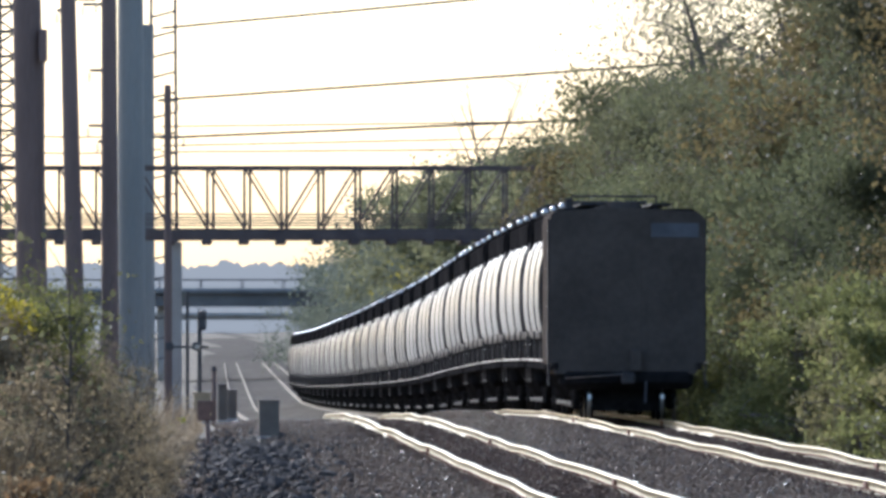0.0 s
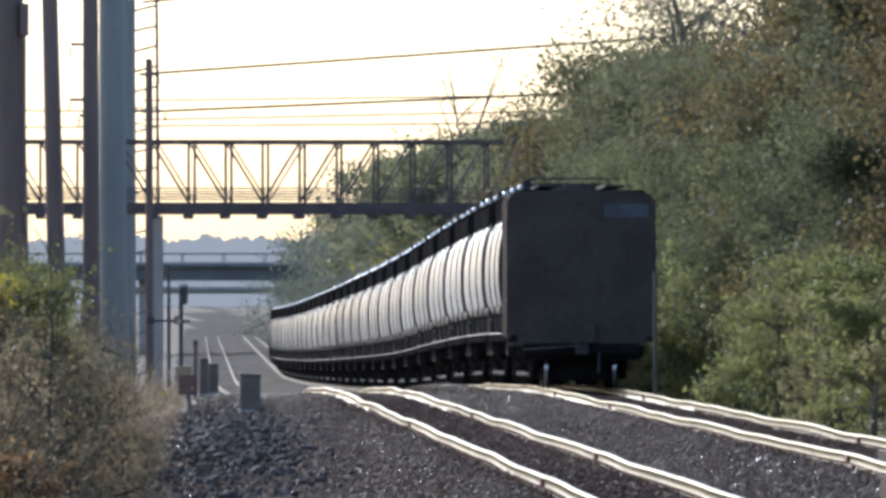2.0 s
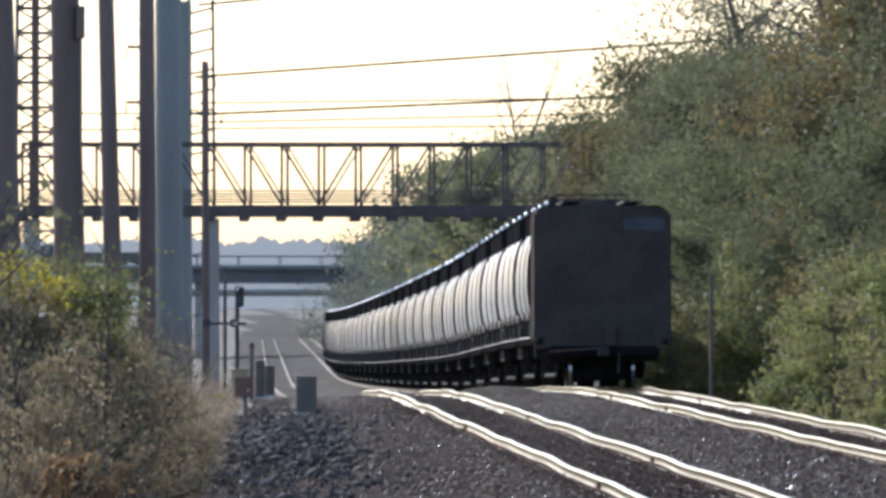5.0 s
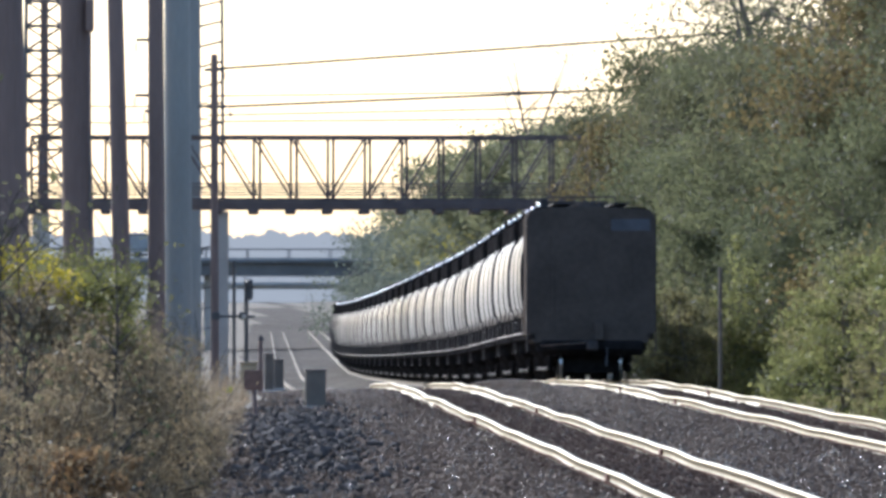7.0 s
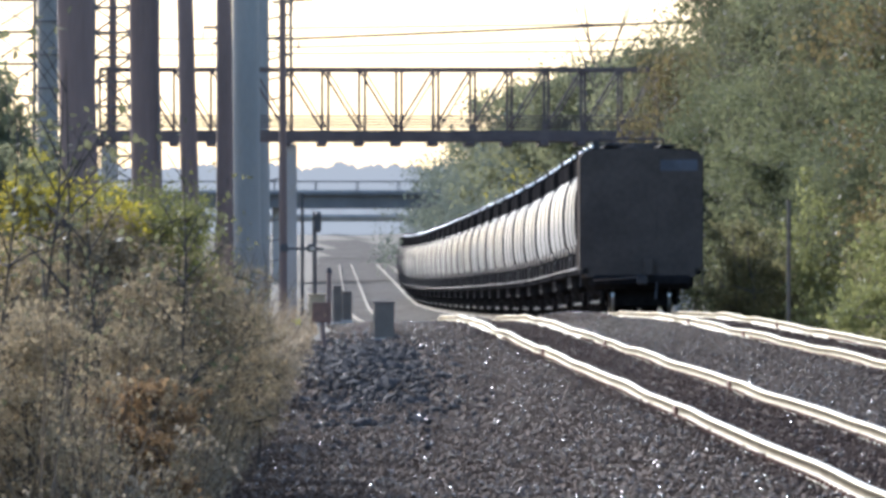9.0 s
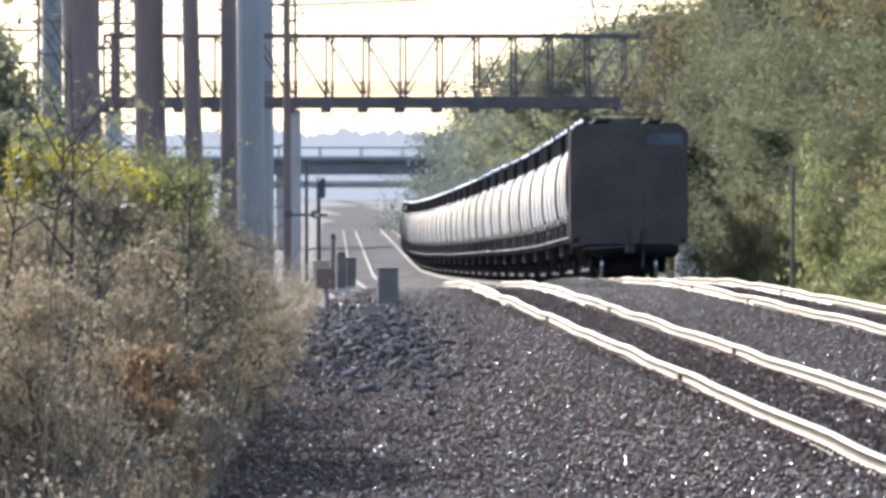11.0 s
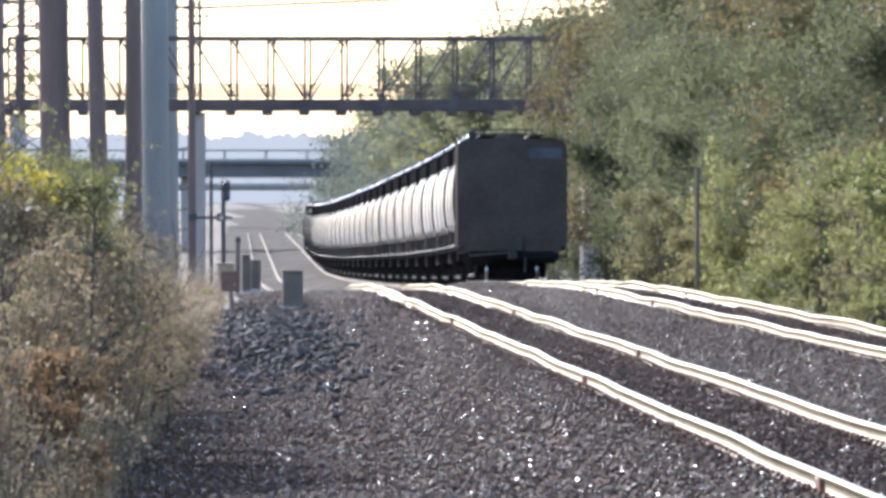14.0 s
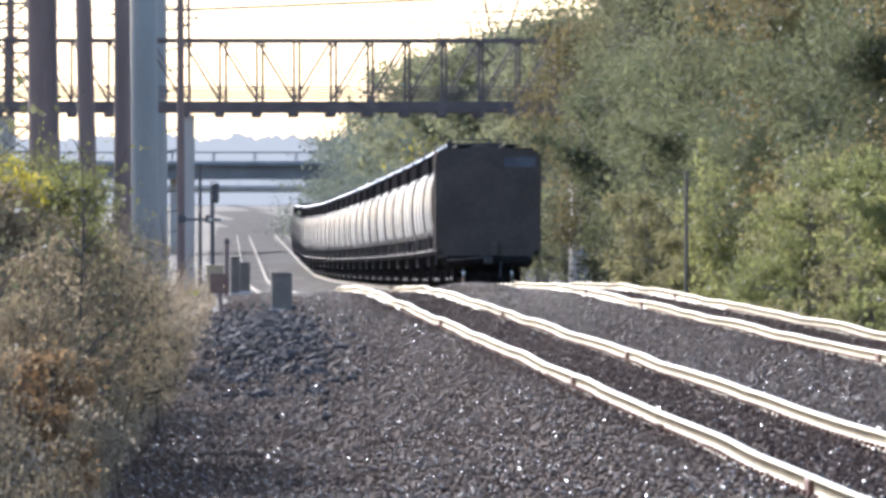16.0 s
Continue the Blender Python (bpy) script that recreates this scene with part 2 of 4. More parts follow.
def ground_sheet():
    xs = np.concatenate([[-3000, -1500, -700, -300, -150, -80, -50, -35], np.arange(-25, 30.1, 0.5), [34, 40, 50, 65, 85, 120, 200, 350, 700, 1500, 3000]])
    ys = np.concatenate([[-1500, -500, -150, -60], np.arange(-30, 45, 5.0), np.arange(45, 260, 1.0), np.arange(260, 600, 5.0), np.arange(600, 1250, 25.0), [1500, 2000, 3000, 4500]])
    gx, gy = np.meshgrid(xs, ys)
    v = np.stack([gx, gy, ground_z(gx, gy)], -1).reshape(-1, 3)
    nx, ny = len(xs), len(ys)
    i = (np.arange(ny - 1)[:, None] * nx + np.arange(nx - 1)[None]).ravel()
    f = np.stack([i, i + 1, i + nx + 1, i + nx], -1)
    ob = part_np("ground", v, f, M_GROUND, kind="structure", smooth=True, label="dry brown earth and stone verge beside the railway")
    ob.data.materials.append(M_BED)
    ob.data.materials.append(M_PALEBED)
    c = v[f].mean(1)
    u = c[:, 0] - bend(c[:, 1])
    bed = (u > np.interp(c[:, 1], [40, 83, 128, 170], [-0.8, -0.2, 1.0, 2.4])) & (u < 13.4) & (c[:, 1] > 25)
    # Past 300 m the bed switches to the stone with painted haze.
    ob.data.polygons.foreach_set("material_index", np.where(bed & (c[:, 1] > 300), 2, bed).astype(np.int32))
    return ob


ground = ground_sheet()
tagged(ground, category="ground")


def rail(track, side, k):
    """One rail: polished head, rusty web and foot, with the small dips of worn track."""
    u0 = track + side * GAUGE / 2
    ys = np.concatenate([np.arange(-60, 40, 10.0), np.arange(40, 260, 0.5), np.arange(260, 1000, 5.0)])
    calm = np.interp(ys, [60, 130, 230, 300], [0.55, 1.0, 1.0, 0.0])
    left = track == LEFT_TRACK
    x = u0 + bend(ys) + left * left_drift(ys) + 0.010 * wobble(ys * 0.6, k) * calm
    z = rail_z(ys) + left * left_drop(ys) + 0.020 * wobble(ys * 0.75, 1.3) * calm + 0.006 * wobble(ys, k) * calm
    prof = [(-0.036, -0.035), (-0.036, -0.006), (-0.026, 0.0), (0.026, 0.0), (0.036, -0.006), (0.036, -0.035),
            (0.010, -0.046), (0.009, -0.135), (0.072, -0.150), (0.072, -0.165), (-0.072, -0.165), (-0.072, -0.150), (-0.009, -0.135), (-0.010, -0.046)]
    n = len(prof)
    v = np.array([[(x[i] + px, ys[i], z[i] + pz) for px, pz in prof] for i in range(len(ys))]).reshape(-1, 3)
    i = np.arange(len(ys) - 1)[:, None] * n
    j = np.arange(n)[None]
    f = np.stack([i + j, i + (j + 1) % n, i + n + (j + 1) % n, i + n + j], -1).reshape(-1, 4)
    ob = part_np("rail", v, f, M_WEB, kind="structure", label="steel rail with polished head and pale rusty web")
    ob.data.materials.append(M_HEAD)
    ob.data.materials.append(M_DULL)
    # Same steel past 225 m, only dulled in colour as haze would dim it.
    ob.data.polygons.foreach_set("material_index", np.where(np.repeat(ys[:-1] > 225, n), 2, np.tile([1, 1, 1, 1, 1, 0, 0, 0, 0, 0, 0, 0, 0, 0], len(ys) - 1)).astype(np.int32))
    tagged(ob, category="rail", group="rails")
    return ob, x, ys, z


RAILS = [rail(t, s, k) for t, s, k in ((LEFT_TRACK, -1, 0.3), (LEFT_TRACK, 1, 1.1), (RIGHT_TRACK, -1, 2.2), (RIGHT_TRACK, 1, 3.0))]

# ---- hopper cars ----
PITCH, CAR = 12.9, 11.6


def hopper_car(last=False):
    car = thing("hopper_car", Matrix(), "last freight car, its broad dark end wall in shade" if last else "pale round-sided freight car with dark upper side and roof", "freight car", "cars of the train")
    h = CAR / 2
    # bulging side shells, each with its ribs
    sect = [(1.49, 1.68), (1.565, 1.83), (1.61, 2.05), (1.65, 2.4), (1.65, 2.85), (1.61, 3.25), (1.53, 3.58), (1.38, 3.86)]
    ys = np.linspace(-h + (3.3 if last else -0.2), h + 0.2, 25)
    for s in (-1, 1):
        bm = bmesh.new()
        grid = []
        for i, y in enumerate(ys):
            lift = 0.012 if i % 8 == 0 else 0.0
            grid.append([bm.verts.new((s * (x + lift), y, z)) for x, z in sect] + [bm.verts.new((s * (x - 0.1), y, z)) for x, z in reversed(sect)])
        m = len(grid[0])
        for a, b in zip(grid, grid[1:]):
            for j in range(m):
                bm.faces.new((a[j], a[(j + 1) % m], b[(j + 1) % m], b[j]))
        bm.faces.new(grid[0]), bm.faces.new(list(reversed(grid[-1])))
        bmesh.ops.recalc_face_normals(bm, faces=bm.faces)
        for fc in bm.faces:
            fc.smooth = len(fc.verts) == 4
        shell = part("side_shell", bm, M_PALE, car, "pale curved side sheet with welded ribs")
        for i, thick in ((0, 0.06), (8, 0.036), (16, 0.036), (24, 0.06)):
            bm = bmesh.new()
            for (xa, za), (xb, zb) in zip(sect[1:], sect[2:]):
                rod(bm, (s * (xa + 0.004), ys[i], za), (s * (xb + 0.004), ys[i], zb), thick, n=6)
            part("side_rib", bm, M_STEEL, shell, "dark curved rib")
        # Lower side blackened, its shade put into the colour.
        part("lower_side", B((s * 1.36 - 0.06, -h + 0.3, 1.15), (s * 1.36 + 0.06, h - 0.3, 1.76), 0.02), M_TOP, car, "lower side plate with its shade painted in as black")
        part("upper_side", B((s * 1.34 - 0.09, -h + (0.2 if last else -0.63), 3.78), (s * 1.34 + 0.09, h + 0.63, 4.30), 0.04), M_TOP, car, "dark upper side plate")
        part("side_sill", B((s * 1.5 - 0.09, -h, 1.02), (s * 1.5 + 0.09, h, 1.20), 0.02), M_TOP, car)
        # Bright metal strip added to draw the glint line along the sill.
        lip = part("sill_lip", B((s * 1.57 - 0.04, -h, 1.20), (s * 1.57 + 0.04, h, 1.225), 0.01), M_GRIP, car, "bright metal lip along the sill, added for its glint line")
        for y in np.linspace(-h + 1.2, h - 1.2, 4):
            part("stake", B((s * 1.61 - 0.02, y - 0.05, 1.2), (s * 1.61 + 0.02, y + 0.05, 1.85), 0.005), M_STEEL, lip)
        # end ladders
        for e in (-1, 1):
            wide = last and e < 0
            top = 4.2 if wide else 1.9
            xl = 1.64 if wide else 1.52
            lad = part("ladder", B((s * xl - 0.02, e * (h - 0.1) - 0.025, 0.7), (s * xl + 0.02, e * (h - 0.1) + 0.025, top)), M_STEEL, car)
            for z in np.arange(0.75, top, 0.4):
                part("rung", R((s * xl, e * (h - 0.1), z), (s * xl, e * (h - 0.55), z), 0.012, n=5), M_GRIP, lad)
        part("running_board", B((s * 0.75 - 0.22, -h + 0.2, 4.48), (s * 0.75 + 0.22, h - 0.2, 4.52)), M_STEEL, car)
    # ends: a wide dark bulkhead, open below, with its corner posts
    for e in (-1, 1):
        bm = bmesh.new()
        wide = last and e < 0
        k = 1.0 if wide else 0.93
        deep = 3.3 if wide else 0.3
        out = [(-1.50, 0.94), (1.42, 0.94), (1.62, 1.22), (1.62, 4.05), (1.59, 4.24), (1.48, 4.34), (0.0, 4.42), (-1.48, 4.36), (-1.59, 4.27), (-1.62, 4.1), (-1.62, 1.2)]
        a = [bm.verts.new((k * x, e * h, z)) for x, z in out]
        b = [bm.verts.new((k * x, e * (h - deep), z)) for x, z in out]
        bm.faces.new(a), bm.faces.new(b)
        for j in range(len(out)):
            bm.faces.new((a[j], a[(j + 1) % len(out)], b[(j + 1) % len(out)], b[j]))
        bmesh.ops.recalc_face_normals(bm, faces=bm.faces)
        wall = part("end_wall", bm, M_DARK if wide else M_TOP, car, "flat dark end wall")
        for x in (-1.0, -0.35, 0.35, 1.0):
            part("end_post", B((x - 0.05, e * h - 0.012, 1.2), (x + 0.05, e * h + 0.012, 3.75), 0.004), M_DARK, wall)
        # Thin added panel that paints the bluish sheen onto the wall.
        part("stencil_panel", B((0.5 if e < 0 else -1.5, e * (h + 0.004) - 0.004, 3.80), (1.5 if e < 0 else -0.5, e * (h + 0.004) + 0.004, 4.10)), M_SHEEN, wall, "grey-blue panel painted in for the end wall's sheen")
        part("end_sill", B((-1.32, e * h - 0.06, 0.72), (1.32, e * h + 0.06, 1.0), 0.06), M_TOP, car)
        part("uncoupling_lever", R((-1.3, e * (h + 0.1), 0.86), (-0.1, e * (h + 0.2), 0.94), 0.018, n=5), M_GRIP, car, "worn uncoupling lever")
        part("brake_box", B((0.05, e * (h + 0.12) - 0.1, 1.0), (0.30, e * (h + 0.12) + 0.1, 1.45), 0.02), M_DARK, car)
        cp = part("coupler", B((-0.14, e * (h + 0.32) - 0.33, 0.74), (0.14, e * (h + 0.32) + 0.33, 0.98), 0.04), M_STEEL, car)
        part("air_hose", R((0.4, e * h, 0.85), (0.36, e * (h + 0.3), 0.35), 0.03, n=6), M_BLACK, cp)
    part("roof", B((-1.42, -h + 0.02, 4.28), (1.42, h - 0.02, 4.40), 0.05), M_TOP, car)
    for y in np.linspace(-h + 1.4, h - 1.4, 5):
        hatch = part("hatch", R((0, y, 4.38), (0, y, 4.56), 0.42, 0.36, 14), M_DARK, car)
        part("hatch_clamp", B((-1.25, y - 0.05, 4.50), (0.5, y + 0.05, 4.58), 0.02), M_STEEL, hatch)
    # Polished balls on stems, added to give the roofline its row of glints.
    for y in (-h + 1.9, 0.0, h - 1.9):
        bm = bmesh.new()
        bmesh.ops.create_uvsphere(bm, u_segments=10, v_segments=7, radius=0.08, matrix=Matrix.Translation((-1.26, y, 4.47)))
        for fc in bm.faces:
            fc.smooth = True
        cap = part("vent_cap", bm, M_GLINT_BALL, car, "polished ball added on the roof edge to make a glint")
        part("vent_stem", R((-1.26, y, 4.28), (-1.26, y, 4.45), 0.07), M_STEEL, cap)
    # roof grab rails at the ends
    for e in (-1, 1):
        bm = bmesh.new()
        y = e * (h - 0.25)
        for x in (-1.15, 0.62):
            rod(bm, (x, y, 4.38), (x, y, 4.66), 0.022, n=6)
        rod(bm, (-1.15, y, 4.66), (0.62, y, 4.66), 0.022, n=6)
        part("roof_grab_rail", bm, M_STEEL, car)
        part("roof_bracket", B((-1.3, y - 0.06, 4.36), (-1.12, y + 0.06, 4.62), 0.02), M_STEEL, car)
    part("centre_sill", B((-0.2, -h, 0.72), (0.2, h, 1.02), 0.02), M_STEEL, car)
    # sloping discharge chutes with their gates, brake reservoir and pipes
    # Chutes, side frames and wheels are blackened to hold the shade under the car.
    for y in (-2.55, -0.85, 0.85, 2.55):
        bm = bmesh.new()
        lo = [bm.verts.new((sx * 0.95, y + sy * 0.35, 0.34)) for sx, sy in ((-1, -1), (1, -1), (1, 1), (-1, 1))]
        hi = [bm.verts.new((sx * 1.42, y + sy * 0.82, 1.12)) for sx, sy in ((-1, -1), (1, -1), (1, 1), (-1, 1))]
        bm.faces.new(lo[::-1]), bm.faces.new(hi)
        for j in range(4):
            bm.faces.new((lo[j], lo[(j + 1) % 4], hi[(j + 1) % 4], hi[j]))
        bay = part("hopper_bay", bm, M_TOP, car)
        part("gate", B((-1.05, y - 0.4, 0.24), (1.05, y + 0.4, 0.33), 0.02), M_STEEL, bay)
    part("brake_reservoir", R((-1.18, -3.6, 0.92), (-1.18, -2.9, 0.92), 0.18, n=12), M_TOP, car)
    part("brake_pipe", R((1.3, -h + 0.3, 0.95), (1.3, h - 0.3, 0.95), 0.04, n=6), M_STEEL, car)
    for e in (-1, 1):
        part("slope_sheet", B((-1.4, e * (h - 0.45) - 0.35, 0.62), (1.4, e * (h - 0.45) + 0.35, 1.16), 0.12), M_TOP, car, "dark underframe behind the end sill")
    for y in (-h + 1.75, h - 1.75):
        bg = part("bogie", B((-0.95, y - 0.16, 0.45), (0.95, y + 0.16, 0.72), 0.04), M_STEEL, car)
        # Oversized black brake plates, added as the shade between the wheels.
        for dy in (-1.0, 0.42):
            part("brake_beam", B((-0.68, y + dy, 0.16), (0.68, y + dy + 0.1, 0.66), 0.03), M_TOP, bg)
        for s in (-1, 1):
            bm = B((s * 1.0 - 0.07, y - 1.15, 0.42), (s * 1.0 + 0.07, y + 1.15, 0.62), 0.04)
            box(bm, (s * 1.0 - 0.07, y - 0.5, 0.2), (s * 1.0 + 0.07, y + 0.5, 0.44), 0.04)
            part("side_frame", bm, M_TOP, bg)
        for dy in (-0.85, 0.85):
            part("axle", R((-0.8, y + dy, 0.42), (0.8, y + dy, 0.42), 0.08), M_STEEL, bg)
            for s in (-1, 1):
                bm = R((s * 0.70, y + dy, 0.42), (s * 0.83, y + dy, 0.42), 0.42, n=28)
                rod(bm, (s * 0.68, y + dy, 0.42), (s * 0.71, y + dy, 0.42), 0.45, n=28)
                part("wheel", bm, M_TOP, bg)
                if last and y < 0:
                    part("tread", R((s * 0.73, y + dy, 0.42), (s * 0.80, y + dy, 0.42), 0.424, n=28), M_TREAD, bg, "bright worn wheel tread")
    return car


CARS = [hopper_car(True), hopper_car()]
CARS += [copy_thing(CARS[1], Matrix()) for _ in range(27)]


def end_at(t):
    """Where the train's tail is, t seconds on."""
    return 165.0 + 5.25 * t


# ---- poles and towers ----
def tall_pole(base_bx, top_bx, top_bz, d, r0, r1, material, label, arms=()):
    b = at(base_bx, 0, d)
    b.z = float(ground_z(b.x, d))
    top = at(top_bx, top_bz, d)
    ob = thing("utility_pole", Matrix.Translation(b), label, "utility pole", "poles beside the line")
    part("shaft", R((0, 0, -0.3), top - b, r0, r1, 20), material, ob)
    for z, x0, x1 in arms:
        p = (top - b) * ((z - b.z) / (top - b).z)
        arm = part("crossarm", B((p.x + x0, -0.06, p.z - 0.06), (p.x + x1, 0.06, p.z + 0.06), 0.01), M_LATTICE, ob)
        tip = p.x + (x0 if abs(x0) > abs(x1) else x1)
        bm = bmesh.new()
        for i in range(4):
            rod(bm, (tip, 0, p.z - 0.12 - i * 0.09), (tip, 0, p.z - 0.17 - i * 0.09), 0.09, 0.05, 8)
        part("insulator", bm, M_GLASS, arm)
    return ob


tall_pole(-245, -272, 900, 167, 0.42, 0.34, M_POLE, "thick dark weathered pole beside the railway")
pole = tall_pole(-128, -148, 900, 203, 0.42, 0.34, M_POLE, "dark weathered pole with a small switch box")
box_at = at(-112, 472, 203) - pole.matrix_world.translation
part("switch_box", B(box_at - Vector((0.12, 0.5, 0.42)), box_at + Vector((0.1, -0.1, 0.42)), 0.03), M_POLE, pole)
part("conduit", R(box_at - Vector((0, 0.35, 5.5)), box_at - Vector((0, 0.35, 0.4)), 0.03), M_LATTICE, pole)
tall_pole(-50, -78, 900, 280, 0.34, 0.25, M_POLE, "slim dark weathered pole", [(13.3, 0, 1.0), (12.9, -0.4, 0)])
tall_pole(6, 2, 900, 300, 0.34, 0.27, M_POLE, "reddish brown pole with short crossarms", [(13.9, -1.0, 0), (11.4, -0.75, 0), (9.3, -0.8, 0), (8.7, -0.45, 0)])
tall_pole(44, 40, 900, 333, 0.62, 0.5, M_GREYPOLE, "broad pale grey steel transmission pole")
tall_pole(62, 62, 510, 380, 0.62, 0.56, M_GREYPOLE, "grey steel transmission pole behind the footbridge")
tall_pole(108, 107, 404, 346, 0.19, 0.15, M_POLE, "brown wooden pole with a crossarm", [(9.9, -0.7, 0.7), (11.5, -0.45, 0.45)])


def lattice_tower(bx, d, half, top, label, core=0.0, step=1.9, slanted=False, core_coat=M_POLE):
    b = at(bx, 0, d)
    b.z = float(ground_z(b.x, d))
    ob = thing("lattice_tower", Matrix.Translation(b), label, "pylon", "lattice towers")
    for sx in (-1, 1):
        for sy in (-1, 1):
            part("leg", R((sx * half * 1.15, sy * half * 1.15, -0.2), (sx * half * 0.9, sy * half * 0.9, top), 0.09, n=6), M_LATTICE, ob)
    if core:
        part("core_pole", R((0, 0, -0.2), (0, 0, top), core, n=12), core_coat, ob)
    for i in range(int(top / step)):
        z = i * step
        w = half * (1.15 - 0.25 * z / top)
        for sy in (-1, 1):
            if slanted:
                part("strut", R((-w, sy * w, z), (w, sy * w, z + 0.35), 0.05, n=5), M_LATTICE, ob)
                continue
            part("strut", R((-w - 0.1, sy * w, z), (w + 0.1, sy * w, z), 0.065, n=5), M_LATTICE, ob)
            part("brace", R((-w, sy * w, z), (w, sy * w, z + step), 0.04, n=5), M_LATTICE, ob)
            part("brace", R((w, sy * w, z), (-w, sy * w, z + step), 0.04, n=5), M_LATTICE, ob)
            part("strut", R((sy * w, -w, z), (sy * w, w, z), 0.055, n=5), M_LATTICE, ob)
    return ob


lattice_tower(99, 450, 0.74, 26, "open galvanised tower with slanted rungs", step=1.15, slanted=True)
lattice_tower(-193, 400, 0.95, 26, "open lattice tower around a brown centre pole", core=0.2, step=1.25)
lattice_tower(-308, 450, 0.75, 26, "pale narrow lattice tower beyond the poles", core=0.6, core_coat=M_GREYPOLE)
lattice_tower(-365, 470, 1.5, 26, "wide open lattice tower")


def wire(p, q, sag, thick=0.05, name="power_line"):
    cu = bpy.data.curves.new(name, "CURVE")
    cu.dimensions, cu.bevel_depth, cu.bevel_resolution = "3D", thick, 1
    sp = cu.splines.new("POLY")
    n = 24
    sp.points.add(n)
    for i in range(n + 1):
        f = i / n
        v = p.lerp(q, f)
        sp.points[i].co = (v.x, v.y, v.z - sag * 4 * f * (1 - f), 1)
    cu.materials.append(M_WIRE)
    return tagged(new(name, cu), "thin dark overhead power line", "power line", "power lines")


for a, b, d in (((95, 504), (1500, 640), 440), ((95, 377), (1500, 480), 440), ((95, 310), (1500, 375), 440), ((95, 330), (1500, 352), 520),
                ((95, 296), (1500, 330), 520), ((95, 285), (1500, 300), 520)):
    wire(at(*a, d), at(*b, d + 20), 0.05, 0.08 if d < 500 else 0.055)
for a, b in (((-300, 330), (95, 318)), ((-300, 300), (95, 290))):
    wire(at(*a, 470), at(*b, 450), 0.4)


# ---- footbridge ----
def footbridge():
    d, k = 350.0, 350.0 / F
    ob = thing("footbridge", Matrix.Translation((0, d, 0)), "dark brown steel truss footbridge high over the tracks", "footbridge")
    zt, zb = EYE[2] + 261 * k, EYE[2] + 150 * k
    x0, n, w = -216 * k, 16, 65.5 * k
    for y, off in ((0, 0.0), (3.0, 0.31)):
        part("top_chord", B((x0 + off, y - 0.09, zt - 0.17), (x0 + n * w + off, y + 0.09, zt), 0.01), M_BRIDGE, ob)
        part("bottom_chord", B((x0 + off, y - 0.1, zb - 0.22), (x0 + n * w + off, y + 0.1, zb), 0.01), M_BRIDGE, ob)
        for i in range(n + 1):
            x = x0 + i * w + off
            part("post", B((x - 0.06, y - 0.05, zb - 0.1), (x + 0.06, y + 0.05, zt - 0.1)), M_BRIDGE, ob)
            if i < n:
                a, b = ((x, zt - 0.1), (x + w, zb)) if i < n / 2 else ((x + w, zt - 0.1), (x, zb))
                part("diagonal", R((a[0], y, a[1]), (b[0], y, b[1]), 0.052 if y == 0 else 0.036, n=6), M_BRIDGE, ob)
        for z in (0.12, 0.24, 0.36, 0.48, 0.62):
            part("handrail", R((x0, y + 0.1, zb + z + y * 0.012), (x0 + n * w, y + 0.1, zb + z + y * 0.012), 0.036, n=5), M_BRIDGE, ob)
    part("deck", B((x0 - 0.2, -0.2, zb - 0.52), (x0 + n * w + 0.2, 3.2, zb - 0.2), 0.02), M_BRIDGE, ob)
    for i in range(n + 1):
        x = x0 + i * w
        part("floor_beam", B((x - 0.22, -0.3, zb - 0.72), (x + 0.22, 3.3, zb - 0.5), 0.04), M_BRIDGE, ob)
        part("top_strut", B((x - 0.05, 0, zt - 0.14), (x + 0.05, 3.0, zt - 0.04)), M_BRIDGE, ob)
    for x in (x0 + 0.4, 118 * k, x0 + n * w - 0.4):
        for y in (0.5, 2.5):
            part("pier", B((x - 0.36, y - 0.3, float(ground_z(x, d)) - 0.4), (x + 0.36, y + 0.3, zb - 0.6), 0.04), M_CONCRETE, ob)
    return ob


footbridge()


def overpass(d, bz_top, bz_low, bx0, bx1, label, steel):
    k = d / F
    ob = thing("road_bridge", Matrix.Translation((0, d, 0)), label, "road bridge", "road bridges")
    x0, x1, zt, zb = bx0 * k, bx1 * k, EYE[2] + bz_top * k, EYE[2] + bz_low * k
    part("deck", B((x0, -0.6, zt - 0.3), (x1, 11.6, zt), 0.05), steel, ob)
    for y in (0.0, 3.6, 7.2, 10.8):
        part("girder", B((x0, y, zb), (x1, y + 0.4, zt - 0.3), 0.03), steel, ob, "weathered girder")
    for y in (0.15, 10.85):
        part("kerb", B((x0, y - 0.2, zt), (x1, y + 0.2, zt + 0.22), 0.03), M_CONCRETE, ob)
        rail_bar = part("railing", B((x0, y - 0.05, zt + 1.0), (x1, y + 0.05, zt + 1.1), 0.01), steel, ob, "thin steel railing")
        for x in np.arange(x0 + 0.5, x1, 4.0):
            part("railing_post", B((x - 0.05, y - 0.05, zt + 0.2), (x + 0.05, y + 0.05, zt + 1.0)), steel, rail_bar)
    for bx in np.arange(-381 - 480 * ((-381 - bx0) // 480), bx1, 480.0):
        x = bx * k
        for y in (2.5, 8.5):
            part("pier", B((x - 0.5, y - 0.6, float(ground_z(x, d)) - 0.5), (x + 0.5, y + 0.6, zb + 0.1), 0.06), M_CONCRETE, ob)
    return ob


overpass(760, 40, 12, -5000, 5000, "hazy grey concrete road bridge across the line", M_GIRDER)
overpass(1150, -2, -12, -380, 560, "distant pale concrete road bridge", M_CONCRETE)


